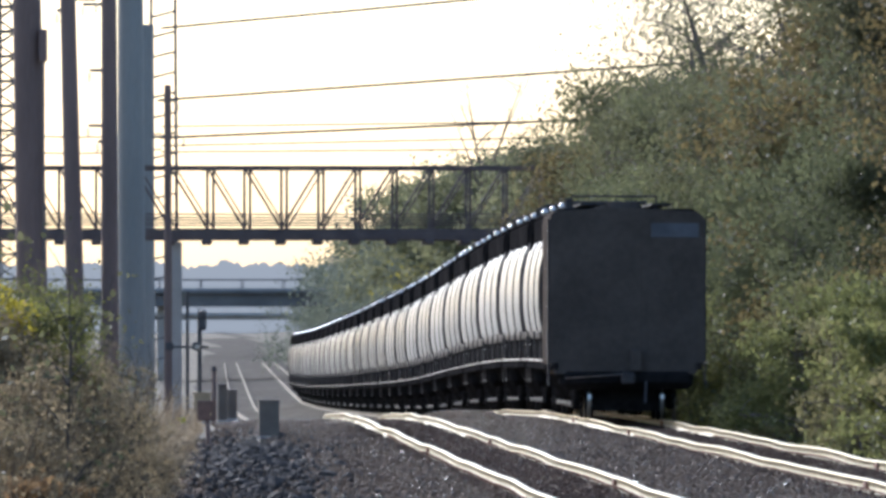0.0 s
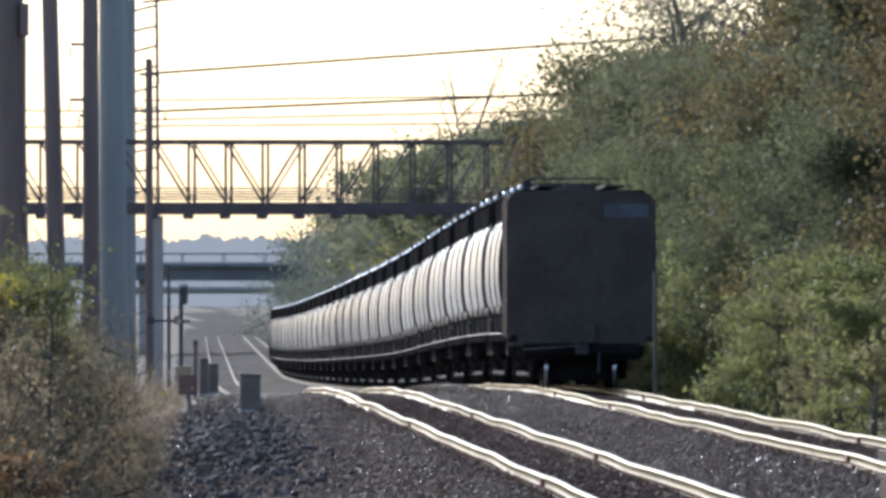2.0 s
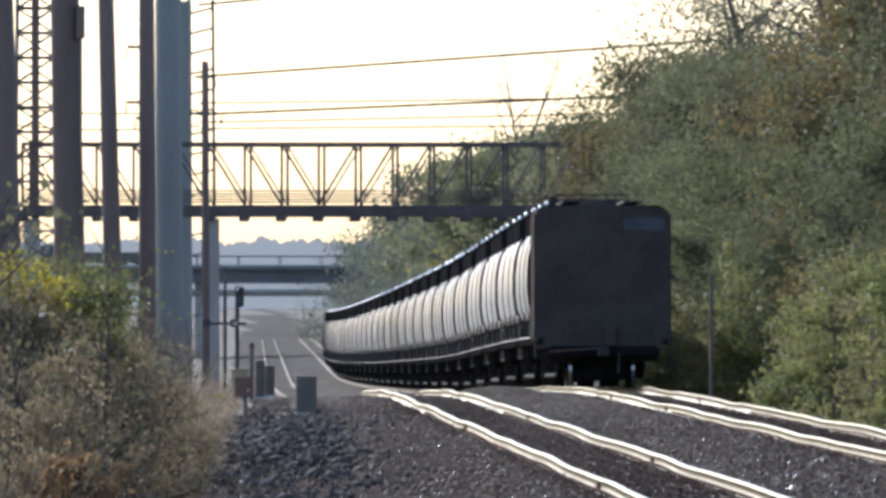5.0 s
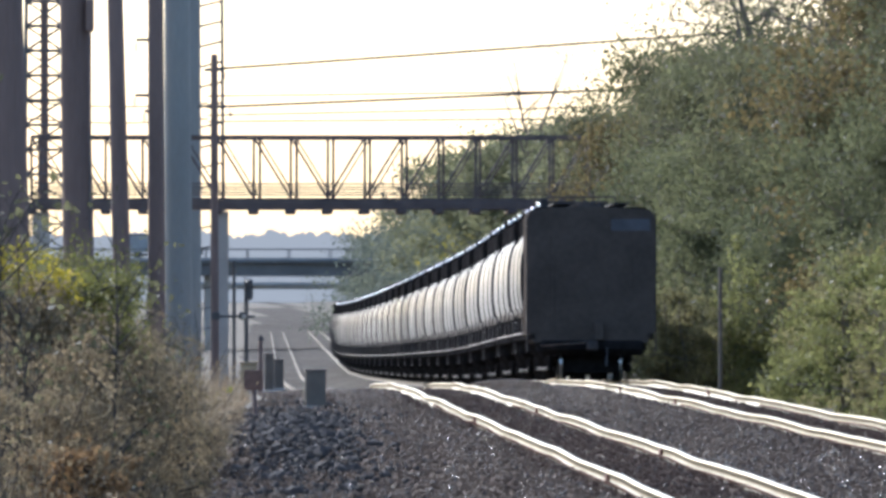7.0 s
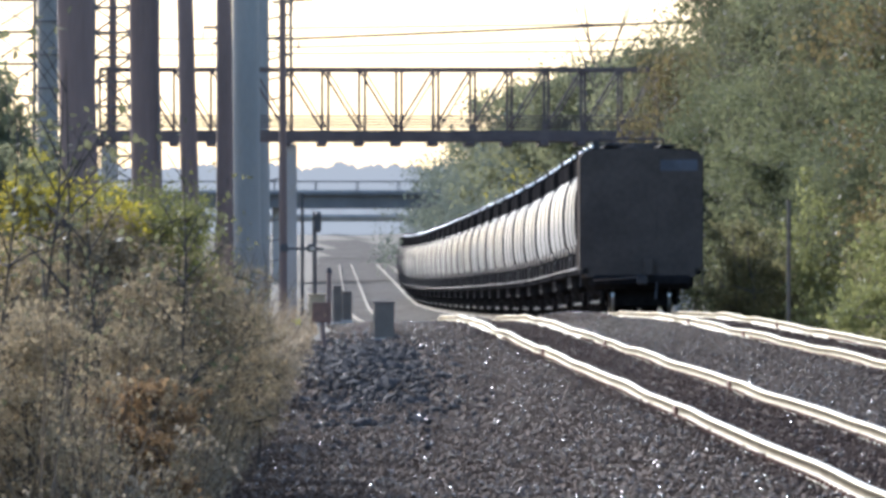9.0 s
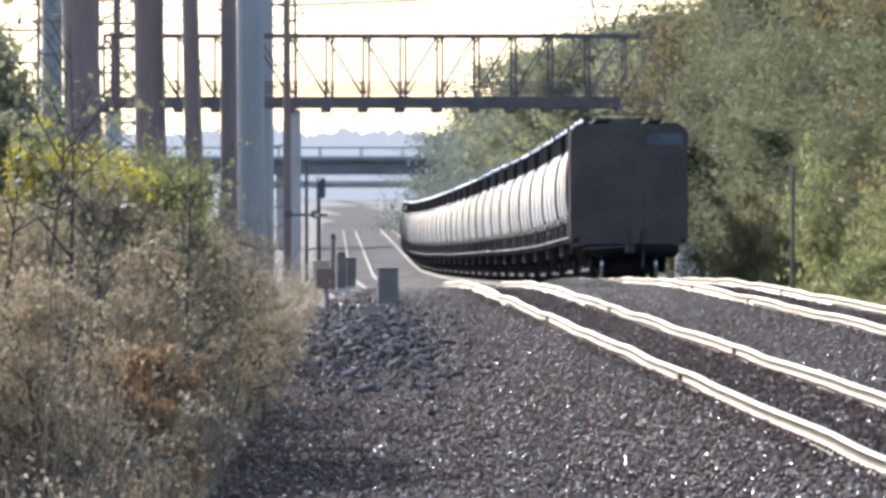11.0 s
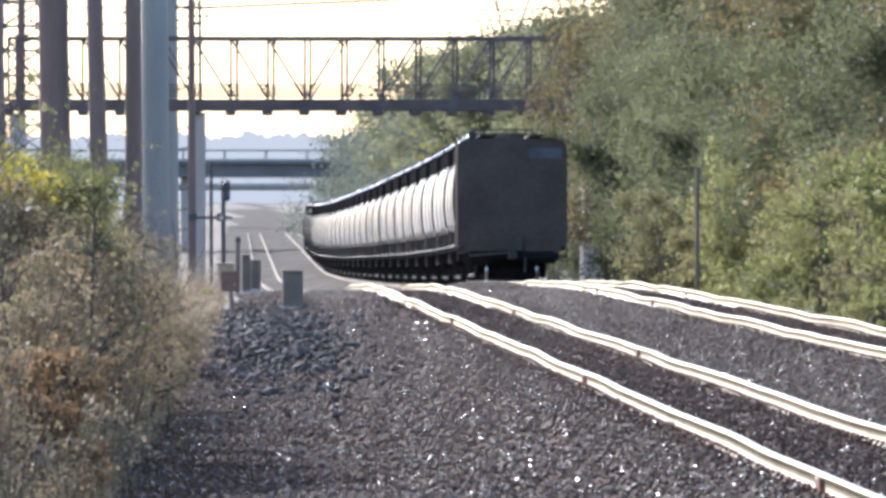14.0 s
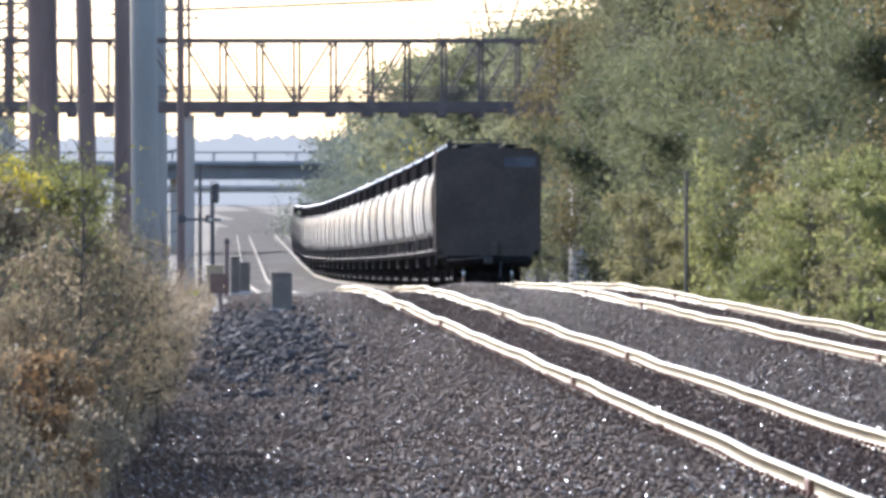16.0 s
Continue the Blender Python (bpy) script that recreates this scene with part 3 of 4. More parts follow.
def truck(label, heading, length, low, high, body_coat, cab_high):
    """A lorry on the road bridge, its nose at its own origin, driving towards +x or -x."""
    ob = thing("truck", Matrix(), label, "truck", "trucks on the road bridge")
    h = heading

    def span(a, b, y, z0, z1, bevel):
        return B((min(h * a, h * b), -y, z0), (max(h * a, h * b), y, z1), bevel)

    bm = bmesh.new()
    side = [(0.0, 0.5), (0.0, 1.15), (-0.35, 1.3), (-0.75, cab_high), (-1.8, cab_high), (-1.8, 0.5)]
    a, b = ([bm.verts.new((h * x, y, z)) for x, z in side] for y in (-1.1, 1.1))
    bm.faces.new(a), bm.faces.new(b)
    for j in range(6):
        bm.faces.new((a[j], a[(j + 1) % 6], b[(j + 1) % 6], b[j]))
    bmesh.ops.recalc_face_normals(bm, faces=bm.faces)
    cab = part("cab", bm, M_BLACK, ob, "dark sloping cab")
    for y in (-1.11, 1.11):
        part("side_window", B((min(-h * 0.75, -h * 1.4), y - 0.01, 1.35), (max(-h * 0.75, -h * 1.4), y + 0.01, cab_high - 0.2)), M_GLASS, cab)
    part("cargo_body", span(-2.2, -2.2 - length, 1.15, low, high, 0.04), body_coat, ob)
    part("top_edge", span(-2.25, -2.15 - length, 1.17, high - 0.16, high - 0.02, 0.02), M_BOX, ob)
    part("chassis", span(-0.2, -2.1 - length, 0.45, 0.42, 0.62, 0.02), M_STEEL, ob)
    for x in (-0.75, -2.0 - length * 0.72, -2.0 - length * 0.9):
        for y in (-0.95, 0.95):
            wheel = part("wheel", R((h * x, y - 0.13, 0.45), (h * x, y + 0.13, 0.45), 0.45, n=16), M_BLACK, ob)
            part("hub", R((h * x, y - 0.15, 0.45), (h * x, y + 0.15, 0.45), 0.2, n=10), M_BOX, wheel)
    return ob


M_TRUCK = mat("pale_truck_panel", (0.34, 0.34, 0.335), (0.46, 0.46, 0.45), 1.0, 0.6, fine=8)
TRUCKS = [truck("pale grey box truck crossing the road bridge", 1, 5.9, 0.75, 2.5, M_TRUCK, 2.35),
          truck("dark low truck crossing the road bridge", -1, 9.0, 0.55, 1.45, M_BOX, 2.15)]
ROAD_Z = EYE[2] + 40 * 760 / F


# ---- trackside things ----
def on_ground(bx, d):
    p = at(bx, 0, d)
    p.z = float(ground_z(p.x, d))
    return Matrix.Translation(p)


def trackside():
    ob = thing("trackside_box", on_ground(286, 152), "dark grey metal relay box on the stony verge", "relay box")
    part("cabinet", B((-0.2, -0.18, 0.05), (0.2, 0.18, 0.72), 0.02), M_BOX, ob)
    part("lid", B((-0.22, -0.2, 0.72), (0.22, 0.2, 0.76), 0.015), M_BOX, ob)
    part("plinth", B((-0.26, -0.24, -0.2), (0.26, 0.24, 0.06), 0.03), M_CONCRETE, ob)
    ob = thing("marker_sign", on_ground(176, 142), "small rusty brown sign on a leaning post", "sign")
    part("plate", B((-0.17, -0.02, 0.54), (0.17, 0.02, 0.90), 0.012), M_RUSTSIGN, ob)
    part("post", R((0.07, 0.04, -0.2), (-0.01, 0.04, 0.8), 0.04, n=8), M_POLE, ob)
    for bx, d, w, h in ((204, 190, 0.11, 0.95), (221, 192, 0.12, 0.78)):
        ob = thing("trackside_cabinet", on_ground(bx, d), "dark trackside equipment cabinet", "cabinet", "trackside cabinets")
        part("cabinet", B((-w, -0.16, 0.1), (w, 0.16, h), 0.03), M_BOX, ob)
        part("roof", B((-w - 0.02, -0.19, h), (w + 0.02, 0.19, h + 0.04), 0.02), M_BOX, ob)
        part("plinth", B((-w - 0.03, -0.2, -0.3), (w + 0.03, 0.2, 0.12), 0.02), M_CONCRETE, ob)
    ob = thing("stake", on_ground(189, 188), "dark upright post among the cabinets", "post")
    part("shaft", R((0, 0, -0.2), (0, 0, 1.3), 0.06, 0.05, 8), M_POLE, ob)
    part("cap", R((0, 0, 1.3), (0, 0, 1.42), 0.09, 0.04, 8), M_STEEL, ob)
    ob = thing("equipment_hut", on_ground(168, 225), "low tan equipment cabinet", "cabinet")
    part("body", B((-0.24, -0.3, 0.3), (0.24, 0.3, 1.05), 0.03), M_TAN, ob)
    part("roof", B((-0.27, -0.33, 1.05), (0.27, 0.33, 1.11), 0.02), M_TAN, ob)
    part("plinth", B((-0.26, -0.32, -0.3), (0.26, 0.32, 0.3), 0.02), M_CONCRETE, ob)
    ob = thing("yellow_marker", on_ground(131, 160), "small bright yellow marker near the verge", "marker")
    part("tag", B((-0.09, -0.02, 0.3), (0.09, 0.02, 0.42), 0.01), M_YELLOW, ob)
    part("stem", R((0, 0.03, -0.1), (0, 0.03, 0.35), 0.02, n=6), M_POLE, ob)
    # slim mast with a lamp arm, and the signal behind it
    d, k = 300.0, 300.0 / F
    ob = thing("signal_mast", on_ground(142, d), "slim dark mast with short arms", "signal mast")
    g = float(ground_z(142 * k, d))
    part("shaft", R((0, 0, -0.2), (0, 0, EYE[2] + 38 * k - g), 0.075, 0.06, 8), M_BLACK, ob)
    z = EYE[2] - 62 * k - g
    part("arm", B((-0.85, -0.04, z), (0.8, 0.04, z + 0.09), 0.01), M_BLACK, ob)
    for x in (-0.7, 0.35):
        part("lamp_head", B((x - 0.16, -0.12, z - 0.08), (x + 0.16, 0.12, z + 0.22), 0.04), M_BLACK, ob)
    part("reflector", B((0.28, -0.15, z - 0.04), (0.46, -0.12, z + 0.12), 0.01), M_GRIP, ob, "small bright reflector")
    ob = thing("signal_post", on_ground(167, 320), "dark trackside signal with a hooded head", "railway signal")
    g = float(ground_z(167 * 320 / F, 320))
    part("post", R((-0.08, 0, -0.2), (-0.08, 0, EYE[2] - 8 * 320 / F - g), 0.09, n=8), M_BLACK, ob)
    z = EYE[2] - 22 * 320 / F - g
    part("head", B((-0.16, -0.12, z - 0.2), (0.2, 0.12, z + 0.65), 0.08), M_BLACK, ob)
    part("hood", R((0.03, -0.12, z + 0.5), (0.03, -0.4, z + 0.47), 0.13, n=10), M_BLACK, ob)
    # thin pole against the bushes across the line
    ob = thing("thin_post", on_ground(1004, 172), "thin grey steel post in front of bushes", "post")
    part("shaft", R((0, 0, -0.2), (0, 0, 2.7), 0.045, n=8), M_BOX, ob)
    part("cap", R((0, 0, 2.7), (0, 0, 2.74), 0.055, n=8), M_BOX, ob)


trackside()


# ---- plants ----
def leaf_cloud(rng, centres, radii, count, size, flat=0.75):
    """Small bent leaves scattered round centres: verts and faces, two triangles a leaf."""
    pick = rng.integers(0, len(centres), count)
    r = rng.normal(size=(count, 3)) * 0.5
    r[:, 2] *= flat
    p = centres[pick] + r * radii[pick][:, None]
    a, b = rng.normal(size=(count, 3)), rng.normal(size=(count, 3))
    a /= np.linalg.norm(a, axis=1)[:, None]
    b -= (a * b).sum(1)[:, None] * a
    b /= np.linalg.norm(b, axis=1)[:, None]
    s = size * rng.uniform(0.55, 1.35, (count, 1))
    tip = p + a * s
    v = np.stack([p, p + a * s * 0.5 + b * s * 0.36, tip - np.cross(a, b) * s * 0.2, p + a * s * 0.5 - b * s * 0.36], 1).reshape(-1, 3)
    i = np.arange(count)[:, None] * 4
    return v, np.concatenate([i + [[0, 1, 2]], i + [[0, 2, 3]]], 0)


def limb(vs, fs, pts, radii, n=6):
    """A tapered tube along points, added to the lists."""
    base = sum(len(v) for v in vs)
    ring = np.array([(math.cos(2 * math.pi * k / n), math.sin(2 * math.pi * k / n)) for k in range(n)])
    rows = []
    for i, p in enumerate(pts):
        d = Vector(pts[min(i + 1, len(pts) - 1)]) - Vector(pts[max(i - 1, 0)])
        q = d.to_track_quat("Z", "Y")
        x, y = np.array(q @ Vector((1, 0, 0))), np.array(q @ Vector((0, 1, 0)))
        rows.append(np.array(p) + radii[i] * (ring[:, :1] * x + ring[:, 1:] * y))
    vs.append(np.concatenate(rows))
    for i in range(len(pts) - 1):
        for k in range(n):
            fs.append((base + i * n + k, base + i * n + (k + 1) % n, base + (i + 1) * n + (k + 1) % n, base + (i + 1) * n + k))


def plant(name, label, category, seed, h, spread, low, leaves, size, material, limbs=14, twigs=3, trunk_r=0.16, stems=1, group="", clump=0.15, thin=0.014, rise=0.5, bark=None):
    """A tree or bush: trunk or stems, limbs and twigs, and a crown of leaf clumps with gaps."""
    rng = np.random.default_rng(seed)
    ob = thing(name, Matrix(), label, category, group)
    tips = []

    def within(p):
        far = math.hypot(p[0], p[1]) / (spread * 1.15)
        return np.array((p[0] / far, p[1] / far, p[2])) if far > 1 else p

    for s in range(stems):
        vs, fs = [], []
        lean = rng.normal(size=2) * (0.04 * h if stems == 1 else 0.09 * h)
        foot = rng.uniform(-1, 1, 2) * (0 if stems == 1 else spread * 0.45)
        axis = [np.array((foot[0] + lean[0] * f ** 1.5, foot[1] + lean[1] * f ** 1.5, -0.3 + (h * 0.9 + 0.3) * f)) for f in (0, 0.25, 0.5, 0.75, 1.0)]
        for k in (1, 2, 3):
            axis[k][:2] += rng.normal(size=2) * 0.02 * h
        r0 = trunk_r if stems == 1 else trunk_r * 0.5
        limb(vs, fs, axis, [r0, r0 * 0.8, r0 * 0.6, r0 * 0.4, r0 * 0.12])
        for _ in range(max(3, limbs // stems)):
            f = rng.uniform(low, 0.97)
            i = min(3, int(f * 4))
            p = axis[i] + (axis[i + 1] - axis[i]) * (f * 4 - i)
            ang = rng.uniform(0, 2 * math.pi)
            reach = spread * (0.35 + 0.65 * math.sin(math.pi * min(1, max(0.12, (f - low) / (1 - low) * 0.85 + 0.12)))) * rng.uniform(0.55, 1.1)
            q = p + np.array((math.cos(ang) * reach, math.sin(ang) * reach, rng.uniform(0.1 * rise, rise) * reach))
            q = within(q)
            mid = (p + q) / 2 + np.array((0, 0, 0.08 * reach))
            rl = r0 * (1 - f) * 0.5 + thin
            limb(vs, fs, [p, mid, q], [rl, rl * 0.65, rl * 0.15], 5)
            tips += [mid, q]
            for _ in range(twigs):
                g = rng.uniform(0.4, 1.0)
                a = p + (q - p) * g
                b = a + rng.normal(size=3) * 0.28 * reach + np.array((0, 0, 0.15 * reach))
                b = within(b)
                limb(vs, fs, [a, (a + b) / 2 + rng.normal(size=3) * 0.03, b], [rl * 0.4, rl * 0.28, rl * 0.1], 4)
                tips.append(b)
        part_np("trunk" if stems == 1 else "stem", np.concatenate(vs), np.array(fs), bark or M_BARK, ob)
    if leaves:
        tips = np.array(tips)
        v, f = leaf_cloud(rng, tips, rng.uniform(0.5, 1.25, len(tips)) * clump * (h * 0.35 + spread), leaves, size)
        v[:, 2] = np.maximum(v[:, 2], 0.05)
        part_np("crown" if stems == 1 else "foliage", v, f, material, ob)
    return ob


def stand(ob, x, y, turn=0.0, scale=1.0, first=False):
    if not first:
        scale /= ob.scale.x
    m = Matrix.Translation((x, y, float(ground_z(x, y)))) @ pose(0, 0, 0, 0, 0, turn) @ Matrix.Diagonal((scale, scale, scale, 1))
    if first:
        ob.matrix_basis = m
        return ob
    return copy_thing(ob, m)


def woods():
    rng = np.random.default_rng(5)
    kinds = [plant("tree", "tall green broadleaf tree at the wood's edge", "tree", 11, 11.5, 3.2, 0.12, 26000, 0.12, M_GREEN, 24, 3, 0.2, group="trees along the line"),
             plant("tree", "olive autumn tree with a dense crown", "tree", 12, 11.0, 3.4, 0.10, 26000, 0.12, M_OLIVE, 24, 3, 0.2, group="trees along the line"),
             plant("tree", "thinning autumn tree with bare twigs", "tree", 13, 13.0, 3.0, 0.2, 11000, 0.085, M_OLIVE, 48, 8, 0.22, group="trees along the line"),
             plant("tree", "green tree with yellowing leaves", "tree", 14, 9.0, 2.6, 0.08, 24000, 0.105, M_GREEN, 22, 3, 0.16, group="trees along the line"),
             plant("tree", "golden autumn tree by the line", "tree", 15, 9.0, 2.7, 0.08, 24000, 0.11, M_AUTUMN, 22, 3, 0.16, group="trees along the line"),
             plant("tree", "tree beyond the footbridge, its leaves paled for haze", "tree", 16, 11.5, 3.2, 0.1, 20000, 0.19, M_HAZED, 26, 3, 0.2, group="trees along the line")]
    used = set()

    def height(ob):
        tops = []
        for c in ob.children:
            co = np.empty(len(c.data.vertices) * 3, dtype=np.float32)
            c.data.vertices.foreach_get("co", co)
            tops.append(np.percentile(co[2::3], 99))
        return max(tops)

    tall = [height(k) for k in kinds]
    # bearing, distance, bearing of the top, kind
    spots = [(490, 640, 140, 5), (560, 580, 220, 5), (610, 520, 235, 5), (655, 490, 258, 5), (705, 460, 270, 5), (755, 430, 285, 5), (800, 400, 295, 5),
             (835, 378, 305, 1), (912, 335, 350, 4), (955, 318, 425, 1), (1005, 300, 445, 1), (995, 275, 395, 0), (1005, 260, 405, 1), (1062, 245, 390, 0), (1120, 232, 405, 1), (1180, 222, 390, 0), (1240, 212, 405, 1),
             (1085, 280, 560, 2), (1135, 262, 640, 2), (1205, 250, 680, 2), (1275, 240, 660, 2),
             (1335, 190, 640, 4), (1385, 178, 660, 0), (1440, 168, 640, 1), (1500, 160, 640, 4),
             (900, 270, 240, 3), (980, 250, 255, 3), (1060, 235, 275, 3), (1140, 216, 265, 0), (1210, 203, 295, 3), (1285, 190, 330, 3), (1355, 175, 330, 0), (1425, 166, 300, 3),
             (1000, 300, 330, 0), (1100, 285, 330, 1), (1200, 262, 330, 0), (1300, 240, 380, 1), (1390, 215, 420, 0),
             (1065, 224, 110, 3), (1185, 200, 130, 3), (1300, 182, 150, 3), (1395, 172, 160, 3)]
    for bx, y, top, k in spots:
        x = bx * y / F
        s = (top * y / F + EYE[2] - float(ground_z(x, y))) / tall[k]
        stand(kinds[k], x, y, rng.uniform(0, 360), s, k not in used)
        used.add(k)
    shrub = plant("bush", "leafy green bush beside the ballast", "bush", 21, 2.7, 1.2, 0.02, 17000, 0.072, M_BRIGHT, 30, 3, 0.08, 5, "bushes across the line")
    gold = plant("bush", "olive-tan autumn bush beside the ballast", "bush", 22, 2.5, 1.1, 0.02, 14000, 0.07, M_TANBUSH, 28, 3, 0.08, 5, "bushes across the line")
    for i, (x, y, k, s) in enumerate([(14.7, 134, 1, 1.2), (14.6, 143, 0, 1.15), (14.4, 151, 1, 1.0), (14.3, 160, 0, 1.15), (15.4, 168, 1, 1.25), (15.7, 177, 1, 1.2), (15.9, 187, 0, 0.85),
                                      (16.4, 207, 0, 1.35), (15.7, 219, 1, 0.95), (15.0, 231, 1, 1.2), (14.9, 122, 0, 1.3)]):
        stand((shrub, gold)[k], x + float(bend(y)), y, rng.uniform(0, 360), s * 1.15, i in (0, 1))
    bare = plant("bare_tree", "leafless tree standing above the wood", "tree", 31, 16.5, 2.6, 0.55, 0, 0.2, M_OLIVE, 16, 4, 0.2, thin=0.045, rise=2.3)
    stand(bare, 20.6, 440, 40, 1.12, True)
    bare_bush = plant("thin_tree", "nearly bare tree with a few last leaves", "tree", 32, 12, 3.5, 0.3, 900, 0.14, M_OLIVE, 34, 6, 0.15, thin=0.035, rise=0.8, clump=0.3)
    stand(bare_bush, 22.5, 425, 10, 1.0, True)


woods()


def far_woods():
    """Distant tree belts, each a run of many crowns."""
    rng = np.random.default_rng(8)

    def belt(label, spots, per, size, material):
        c, r = [], []
        for x, y, h in spots:
            g = float(ground_z(x, y))
            for _ in range(16):
                f = rng.uniform(0.0, 1.0)
                c.append((x + rng.normal() * h * 0.2, y + rng.normal() * h * 0.2, g + h * (0.12 + 0.8 * f)))
                r.append(h * 0.2 * rng.uniform(0.6, 1.2))
        v, f = leaf_cloud(rng, np.array(c), np.array(r), per * len(spots), size)
        ob = part_np("far_woods", v, f, material, label=label, kind="stuff")
        return tagged(ob, category="woods")

    # The M_FAR belts get their haze from the leaf colour alone.
    belt("woods along the far line, their green paled for haze", [(15.5 + float(bend(y)) + rng.uniform(0, 11), y, rng.uniform(10, 14)) for y in np.linspace(520, 1050, 60)], 2000, 0.32, M_FAR)
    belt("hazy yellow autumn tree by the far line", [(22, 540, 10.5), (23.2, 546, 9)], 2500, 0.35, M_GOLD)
    belt("woods left of the far line, their green paled for haze", [(-12 - rng.uniform(0, 14), y, rng.uniform(6, 10)) for y in np.linspace(460, 900, 22)], 1200, 0.42, M_FAR)
    belt("tall woods behind the line's right edge", [(28 + rng.uniform(0, 12), y, rng.uniform(11, 14)) for y in np.linspace(120, 470, 30)], 1600, 0.3, M_OLIVE)


far_woods()


def far_ridge():
    """Pale skyline of the far distance, glowing to stand in for haze."""
    rng = np.random.default_rng(17)
    x = np.arange(-420, 421, 0.9)
    top = 17.6 + 0.5 * np.sin(x / 41) + 0.5 * np.sin(x / 6.7 + 1) + np.repeat(rng.normal(size=len(x) // 4 + 1), 4)[:len(x)] * 0.7 + rng.normal(size=len(x)) * 0.35
    top += np.where(np.arange(len(x)) % 23 < 7, 0.8, 0)
    n = len(x)
    v = np.concatenate([np.stack([x, 0 * x + 2600, 0 * x - 8], -1), np.stack([x, 0 * x + 2600, top], -1)])
    i = np.arange(n - 1)[:, None]
    m = bpy.data.materials.new("glowing_distance")
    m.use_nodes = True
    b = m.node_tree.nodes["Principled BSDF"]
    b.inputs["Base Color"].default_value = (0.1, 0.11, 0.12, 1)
    # Emission supplies the hazy paleness; nothing here is a lamp.
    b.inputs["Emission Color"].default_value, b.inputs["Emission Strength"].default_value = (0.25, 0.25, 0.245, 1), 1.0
    tagged(part_np("backdrop", v, np.concatenate([i, i + 1, i + n + 1, i + n], 1), m, kind="structure", label="far skyline of trees and roofs, its pale haze made by a glow"), category="backdrop")


far_ridge()


def left_verge():
    rng = np.random.default_rng(9)
    big = plant("bush", "yellow autumn bush rising from dry weeds", "bush", 41, 3.4, 0.55, 0.66, 12000, 0.042, M_GOLD, 44, 4, 0.05, 5, "bushes by the dry grass", clump=0.09, bark=M_TWIG)
    moss = plant("bush", "olive-green bush with turning leaves in dry weeds", "bush", 47, 3.2, 0.8, 0.62, 11000, 0.036, M_MOSS, 44, 4, 0.05, 6, "bushes by the dry grass", clump=0.12, bark=M_TWIG)
    grn = plant("bush", "drab olive bush with thinning leaves in dry grass", "bush", 42, 3.0, 0.85, 0.3, 8000, 0.034, M_DRAB, 44, 4, 0.05, 6, "bushes by the dry grass", bark=M_TWIG)
    weedy = plant("bush", "tangled brown bush of withered weeds", "bush", 48, 2.0, 0.5, 0.05, 8500, 0.034, M_WEED, 40, 3, 0.03, 7, "bushes by the dry grass", thin=0.006, rise=1.2, bark=M_TWIG)
    # This bush's leaves have the haze in their colour too.
    dark = plant("bush", "tall leafy bush behind the grass, its green paled for haze", "bush", 43, 5.2, 1.5, 0.1, 30000, 0.1, M_HAZED, 40, 4, 0.1, 5, "bushes by the dry grass")
    stand(big, -1.42, 76, 20, 1.0, True)
    stand(moss, -1.0, 78, 70, 0.98, True)
    stand(moss, -0.68, 80, 200, 0.86)
    stand(moss, -1.1, 84, 140, 0.95)
    for i in range(62):
        y = 58 + 44 * (i + rng.random()) / 62
        edge = float(np.interp(y, [40, 83, 128], [-0.95, -0.15, 0.85]))
        stand(weedy, edge - 0.15 - 2.5 * rng.random() ** 1.1, y, rng.uniform(0, 360), rng.uniform(0.6, 1.2), i == 0)
    for x, y, k in ((-1.75, 73, 1.25), (-1.45, 75, 1.4), (-1.15, 76, 1.38), (-0.85, 76, 1.35), (-0.6, 78, 1.25), (-0.32, 80, 1.15), (-0.1, 83, 1.05), (-2.05, 76, 1.3)):
        stand(weedy, x, y, x * 900, k)
    stand(grn, 0.12, 86, 0, 0.66, True)
    for x, y, turn, k in ((-0.35, 90, 140, 0.8), (-1.9, 72, 250, 0.72), (0.3, 96, 50, 0.55)):
        stand(grn, x, y, turn, k)
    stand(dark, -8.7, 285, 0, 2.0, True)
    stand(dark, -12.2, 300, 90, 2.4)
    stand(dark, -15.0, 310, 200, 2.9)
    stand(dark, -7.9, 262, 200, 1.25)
    twig = plant("bare_sapling", "thin bare dark sapling in the dry grass", "sapling", 44, 3.0, 0.4, 0.25, 120, 0.06, M_OLIVE, 16, 3, 0.018, thin=0.005, rise=1.5, bark=M_TWIG)
    for i, (x, y, s) in enumerate([(-1.52, 64, 1.42), (-1.37, 65, 1.05), (-1.95, 62, 1.1), (-0.95, 66, 0.85), (-0.05, 90, 0.8), (0.2, 88, 0.6), (-0.6, 64, 0.45), (0.7, 120, 0.55)]
                                  + [(rng.uniform(-2.6, -0.1), rng.uniform(58, 92), rng.uniform(0.45, 0.95)) for _ in range(16)]):
        stand(twig, x, y, i * 67, s if i == 0 else s * 1.42, i == 0)
    straw = plant("bush", "low pale straw-coloured bush at the grass edge", "bush", 45, 0.95, 0.42, 0.15, 2600, 0.045, M_PLUME, 24, 3, 0.03, 4, "bushes by the dry grass", bark=M_TWIG)
    stand(straw, 0.72, 112, 0, 1.0, True)
    stand(straw, 0.95, 120, 120, 0.9)
    stand(straw, -0.75, 73, 60, 0.8)
    stand(straw, -1.35, 66, 200, 0.9)
    stand(straw, -0.15, 82, 260, 0.75)
    for x, y, k in ((-1.05, 62, 1.2), (-0.82, 66, 1.1), (-1.6, 63, 1.2), (-2.0, 66, 1.3), (-1.3, 70, 1.4), (-0.45, 71, 1.0), (-1.8, 60, 1.0), (0.05, 88, 0.9)):
        stand(straw, x, y, x * 700, k)
